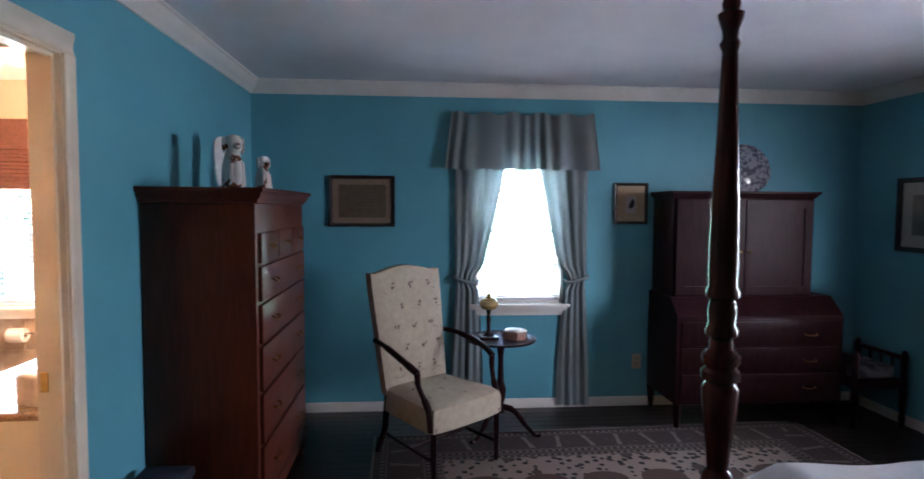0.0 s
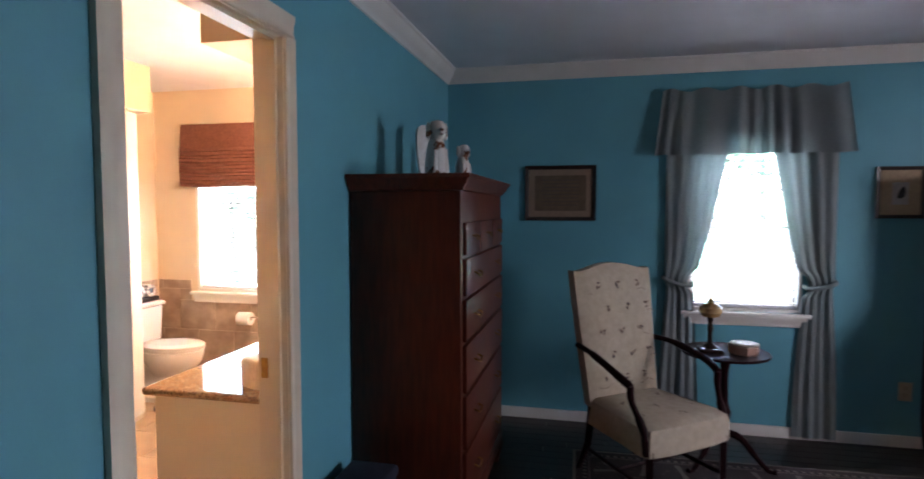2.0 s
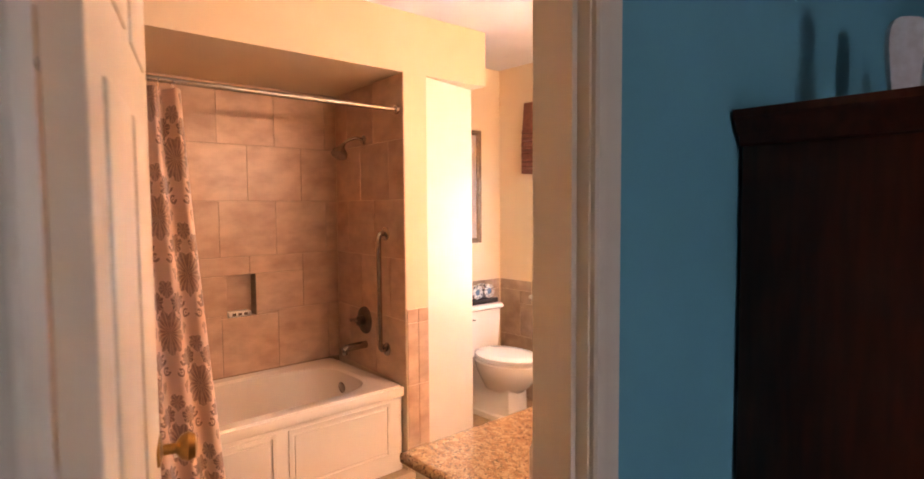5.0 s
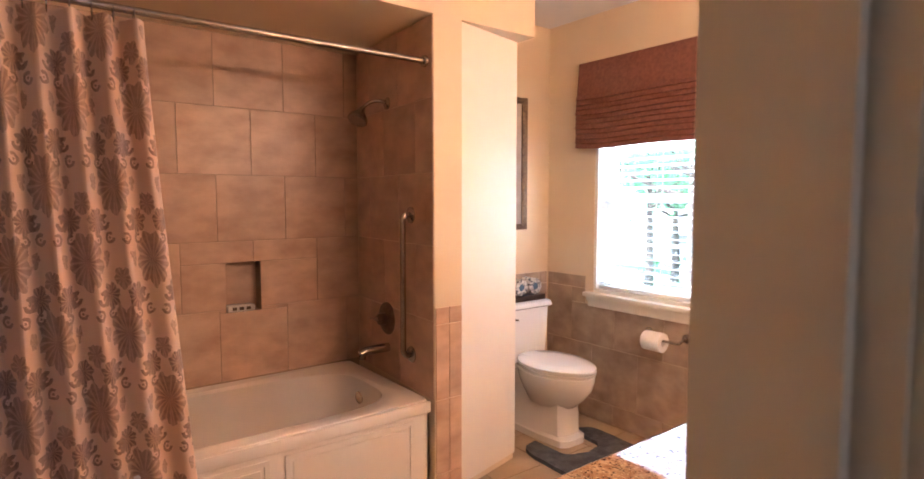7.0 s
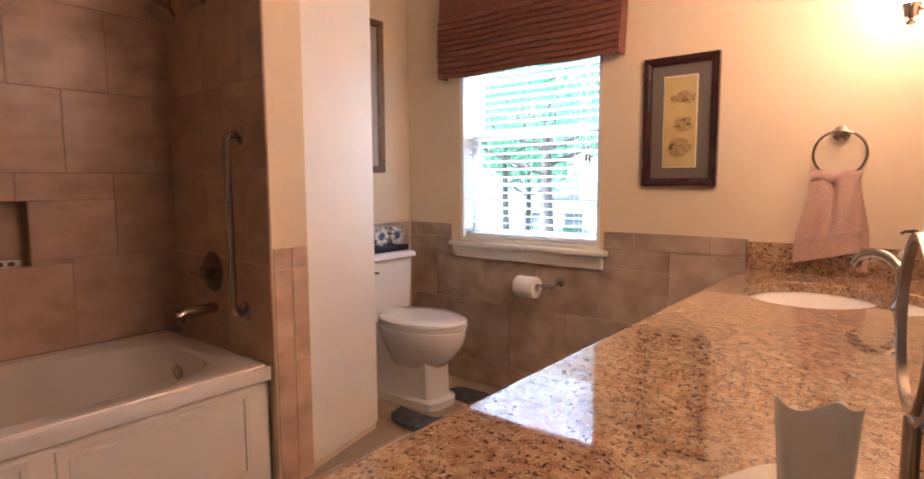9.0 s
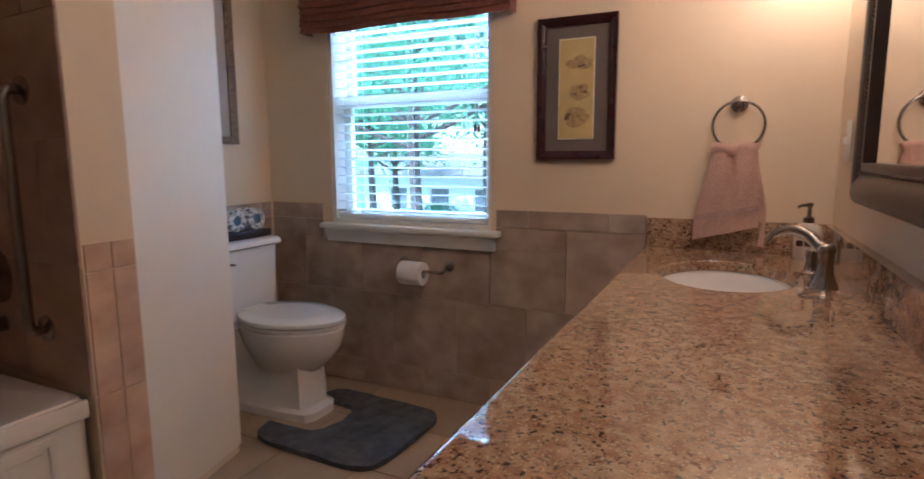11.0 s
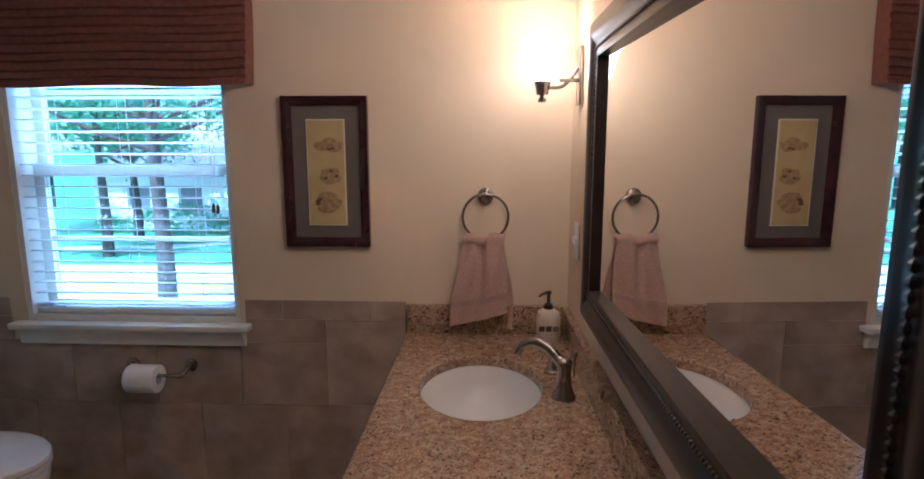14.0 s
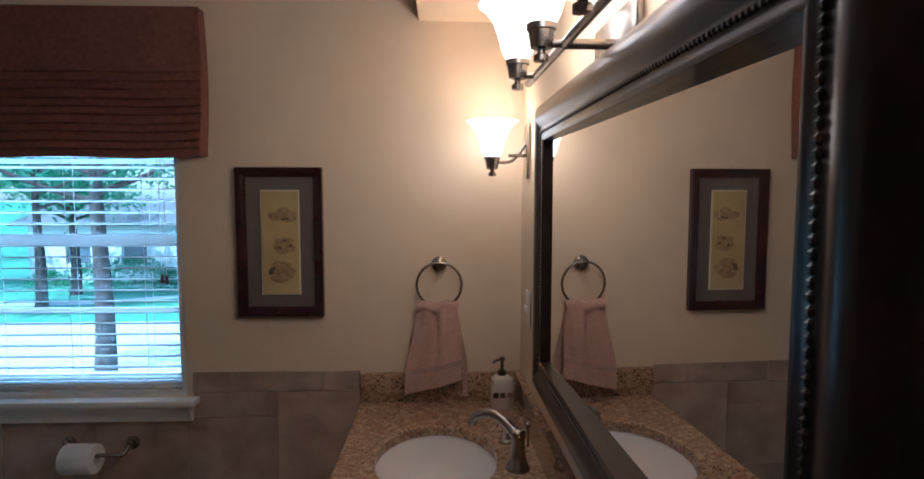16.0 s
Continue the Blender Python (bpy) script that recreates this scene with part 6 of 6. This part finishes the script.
hs = thing("house", pose(-15, 37.5, GZ), "white painted brick house across the lawn", "house")
WIN = [(-9 + 3.1 * i, -7.6 + 3.1 * i, 1.0, 2.5) for i in range(3)] + [(2.2 + 3.1 * i, 3.6 + 3.1 * i, 1.0, 2.5) for i in range(3)]
part("wall", wall(bmesh.new(), "x", -11, 11, 0, 0.3, 0, 3.3, WIN + [(-0.6, 0.6, 0.0, 2.2)]), BRICKP, hs)
part("wall", box(box(box(bmesh.new(), -11, 0.3, 0, -10.7, 9, 3.3), 10.7, 0.3, 0, 11, 9, 3.3), -11, 9, 0, 11, 9.3, 3.3), BRICKP, hs)
part("roof", extrude([(-0.7, 3.2), (4.6, 4.5), (9.9, 3.2), (9.9, 3.35), (4.6, 4.7), (-0.7, 3.35)], "x", -11.6, 11.6), ROOF, hs)
DARKGLASS = plain("dark_glass", (0.10, 0.12, 0.14), 0.1)
for x0, x1, z0, z1 in WIN:
    w = part("window", wall(bmesh.new(), "x", x0, x1, 0.08, 0.16, z0, z1, [(x0 + 0.07, x1 - 0.07, z0 + 0.07, z1 - 0.07)]), TRIM, hs)
    part("pane", box(bmesh.new(), x0 + 0.07, 0.12, z0 + 0.07, x1 - 0.07, 0.13, z1 - 0.07), DARKGLASS, w)
part("door", box(bmesh.new(), -0.6, 0.1, 0, 0.6, 0.18, 2.2), BLACKWOOD, hs)
for i in range(9):
    bush(-24 + i * 2.2, 36.0, 0.9 + 0.4 * (i % 3), 50 + i)


# ---- tiles and boards ----
def tile_mesh(w, h, t=0.004, c=0.0012):
    """A tile in its own plane: width along x, height along z, face towards -y."""
    bm = bmesh.new()
    rings(bm, [[Vector((x * (w / 2 - i), y, z * (h / 2 - i))) for x, z in ((-1, -1), (1, -1), (1, 1), (-1, 1))] for y, i in ((0, 0), (-t + c, 0), (-t, c))])
    return bm


cache = {}


def tile(parent, material, w, h, m):
    key = (material.name, round(w, 3), round(h, 3))
    if key in cache:
        return again("tile", cache[key], parent, m)
    cache[key] = part("tile", tile_mesh(w, h), material, parent, "", m)
    return cache[key]


def tiled(parent, material, a0, a1, zs, size, starts, to_world, holes=()):
    """Courses of tiles between the heights zs; starts gives each course's first joint."""
    g = 0.0025
    for k, (z0, z1) in enumerate(zip(zs, zs[1:])):
        s = starts[k % len(starts)]
        while s > a0:
            s -= size
        while s < a1:
            lo, hi = max(s, a0), min(s + size, a1)
            s += size
            if hi - lo < 0.012:
                continue
            spans = [(lo, hi, z0, z1)]
            for h in holes:
                nxt = []
                for x0, x1, y0, y1 in spans:
                    if h[0] >= x1 or h[1] <= x0 or h[2] >= y1 or h[3] <= y0:
                        nxt.append((x0, x1, y0, y1))
                        continue
                    if y0 < h[2]:
                        nxt.append((x0, x1, y0, h[2]))
                    if y1 > h[3]:
                        nxt.append((x0, x1, h[3], y1))
                    if x0 < h[0]:
                        nxt.append((x0, h[0], max(y0, h[2]), min(y1, h[3])))
                    if x1 > h[1]:
                        nxt.append((h[1], x1, max(y0, h[2]), min(y1, h[3])))
                spans = nxt
            for x0, x1, y0, y1 in spans:
                if x1 - x0 > 0.012 and y1 - y0 > 0.012:
                    tile(parent, material, x1 - x0 - g, y1 - y0 - g, to_world((x0 + x1) / 2, (y0 + y1) / 2))


S = 0.329
by_name = {o.name: o for o in scene.objects}
COURSES = [0.458, 0.807, 1.136, 1.452, 1.770, 2.108]
back_w, north_w, wing_w, west_w = by_name["wall_tub_back"], by_name["wall_bath_north"], by_name["wall_tub_north"], by_name["wall_bath_west"]
niche = (4.902, 5.068, 0.790, 1.032)
tiled(back_w, STONE, 4.0, 5.61, COURSES, S, (4.87, 4.705, 4.87, 5.035), lambda a, z: pose(-5.262, a, z, 0, 0, 90), [niche])
for y0, z0, y1, z1 in ((4.902, 0.79, 5.068, 1.032),):
    part("niche_back", box(bmesh.new(), -5.34, y0, z0, -5.335, y1, z1), STONE, back_w)
slope = (5.615 - 5.542) / (-5.40 + 4.43)
tiled(wing_w, STONE, -5.245, -4.432, COURSES, S, (-4.76, -4.59), lambda a, z: pose(a, 5.542 + (a + 4.43) * slope - 0.0005, z, 0, 0, math.degrees(math.atan(slope))))
tiled(wing_w, STONE, 5.547, 5.688, [0.0, 0.12, 0.456, 0.793, 0.868], S, (5.62,), lambda a, z: pose(-4.4295, a, z, 0, 0, 90))
RC = [0.0, 0.12, 0.456, 0.793, 0.868]
tiled(north_w, STONEG, -5.04, -3.218, RC, S, (-3.52, -3.683, -3.52, -3.683), lambda a, z: pose(a, 6.8695, z), [(AW[0] - 0.06, AW[1] + 0.02, 0.70, 1.2)])
tiled(west_w, STONEG, 6.12, 6.86, RC, S, (6.3, 6.14), lambda a, z: pose(-5.0495, a, z, 0, 0, 90))
# floor tiles
g = 0.004
n = 0
for i in range(9):
    for j in range(13):
        x0, y0 = -5.06 + i * S, 2.92 + j * S
        x1, y1 = min(x0 + S, -2.62), min(y0 + S, 6.86)
        if x1 - x0 < 0.02 or y1 - y0 < 0.02 or x0 > -3.2 and y0 > 4.7 or x1 < -4.4 and 3.6 < y0 < 5.3:
            continue
        w, h = x1 - x0 - g, y1 - y0 - g
        key = ("floor", round(w, 3), round(h, 3))
        pm = pose((x0 + x1) / 2, (y0 + y1) / 2, -0.004, -90)
        if key in cache:
            again("tile", cache[key], floor_bath, pm)
        else:
            cache[key] = part("tile", tile_mesh(w, h), FLOORTILE, floor_bath, "", pm)
# bedroom floor boards
fl = by_name["floor"]
cache2 = {}
rnd = random.Random(3)
y = 3.0
row = 0
while y < 6.69:
    y1 = min(y + 0.083, 6.698)
    x = -2.485 - rnd.uniform(0, 1.2)
    while x < 2.14:
        ln = rnd.choice((0.9, 1.2, 1.5))
        a, b = max(x, -2.488), min(x + ln, 2.148)
        x += ln
        if b - a < 0.03:
            continue
        key = (round(b - a, 2), round(y1 - y, 3))
        pm = pose((a + b) / 2, (y + y1) / 2, -0.012)
        if key in cache2:
            again("floor_board", cache2[key], fl, pm)
        else:
            w, h = key[0] / 2 - 0.0008, key[1] / 2 - 0.0008
            bm = bmesh.new()
            rings(bm, [[Vector((sx2 * (w - i), sy2 * (h - i), z)) for sx2, sy2 in ((-1, -1), (1, -1), (1, 1), (-1, 1))] for z, i in ((0, 0), (0.0105, 0), (0.012, 0.0015))])
            cache2[key] = part("floor_board", bm, DARKFLOOR, fl, "", pm)
    y = y1
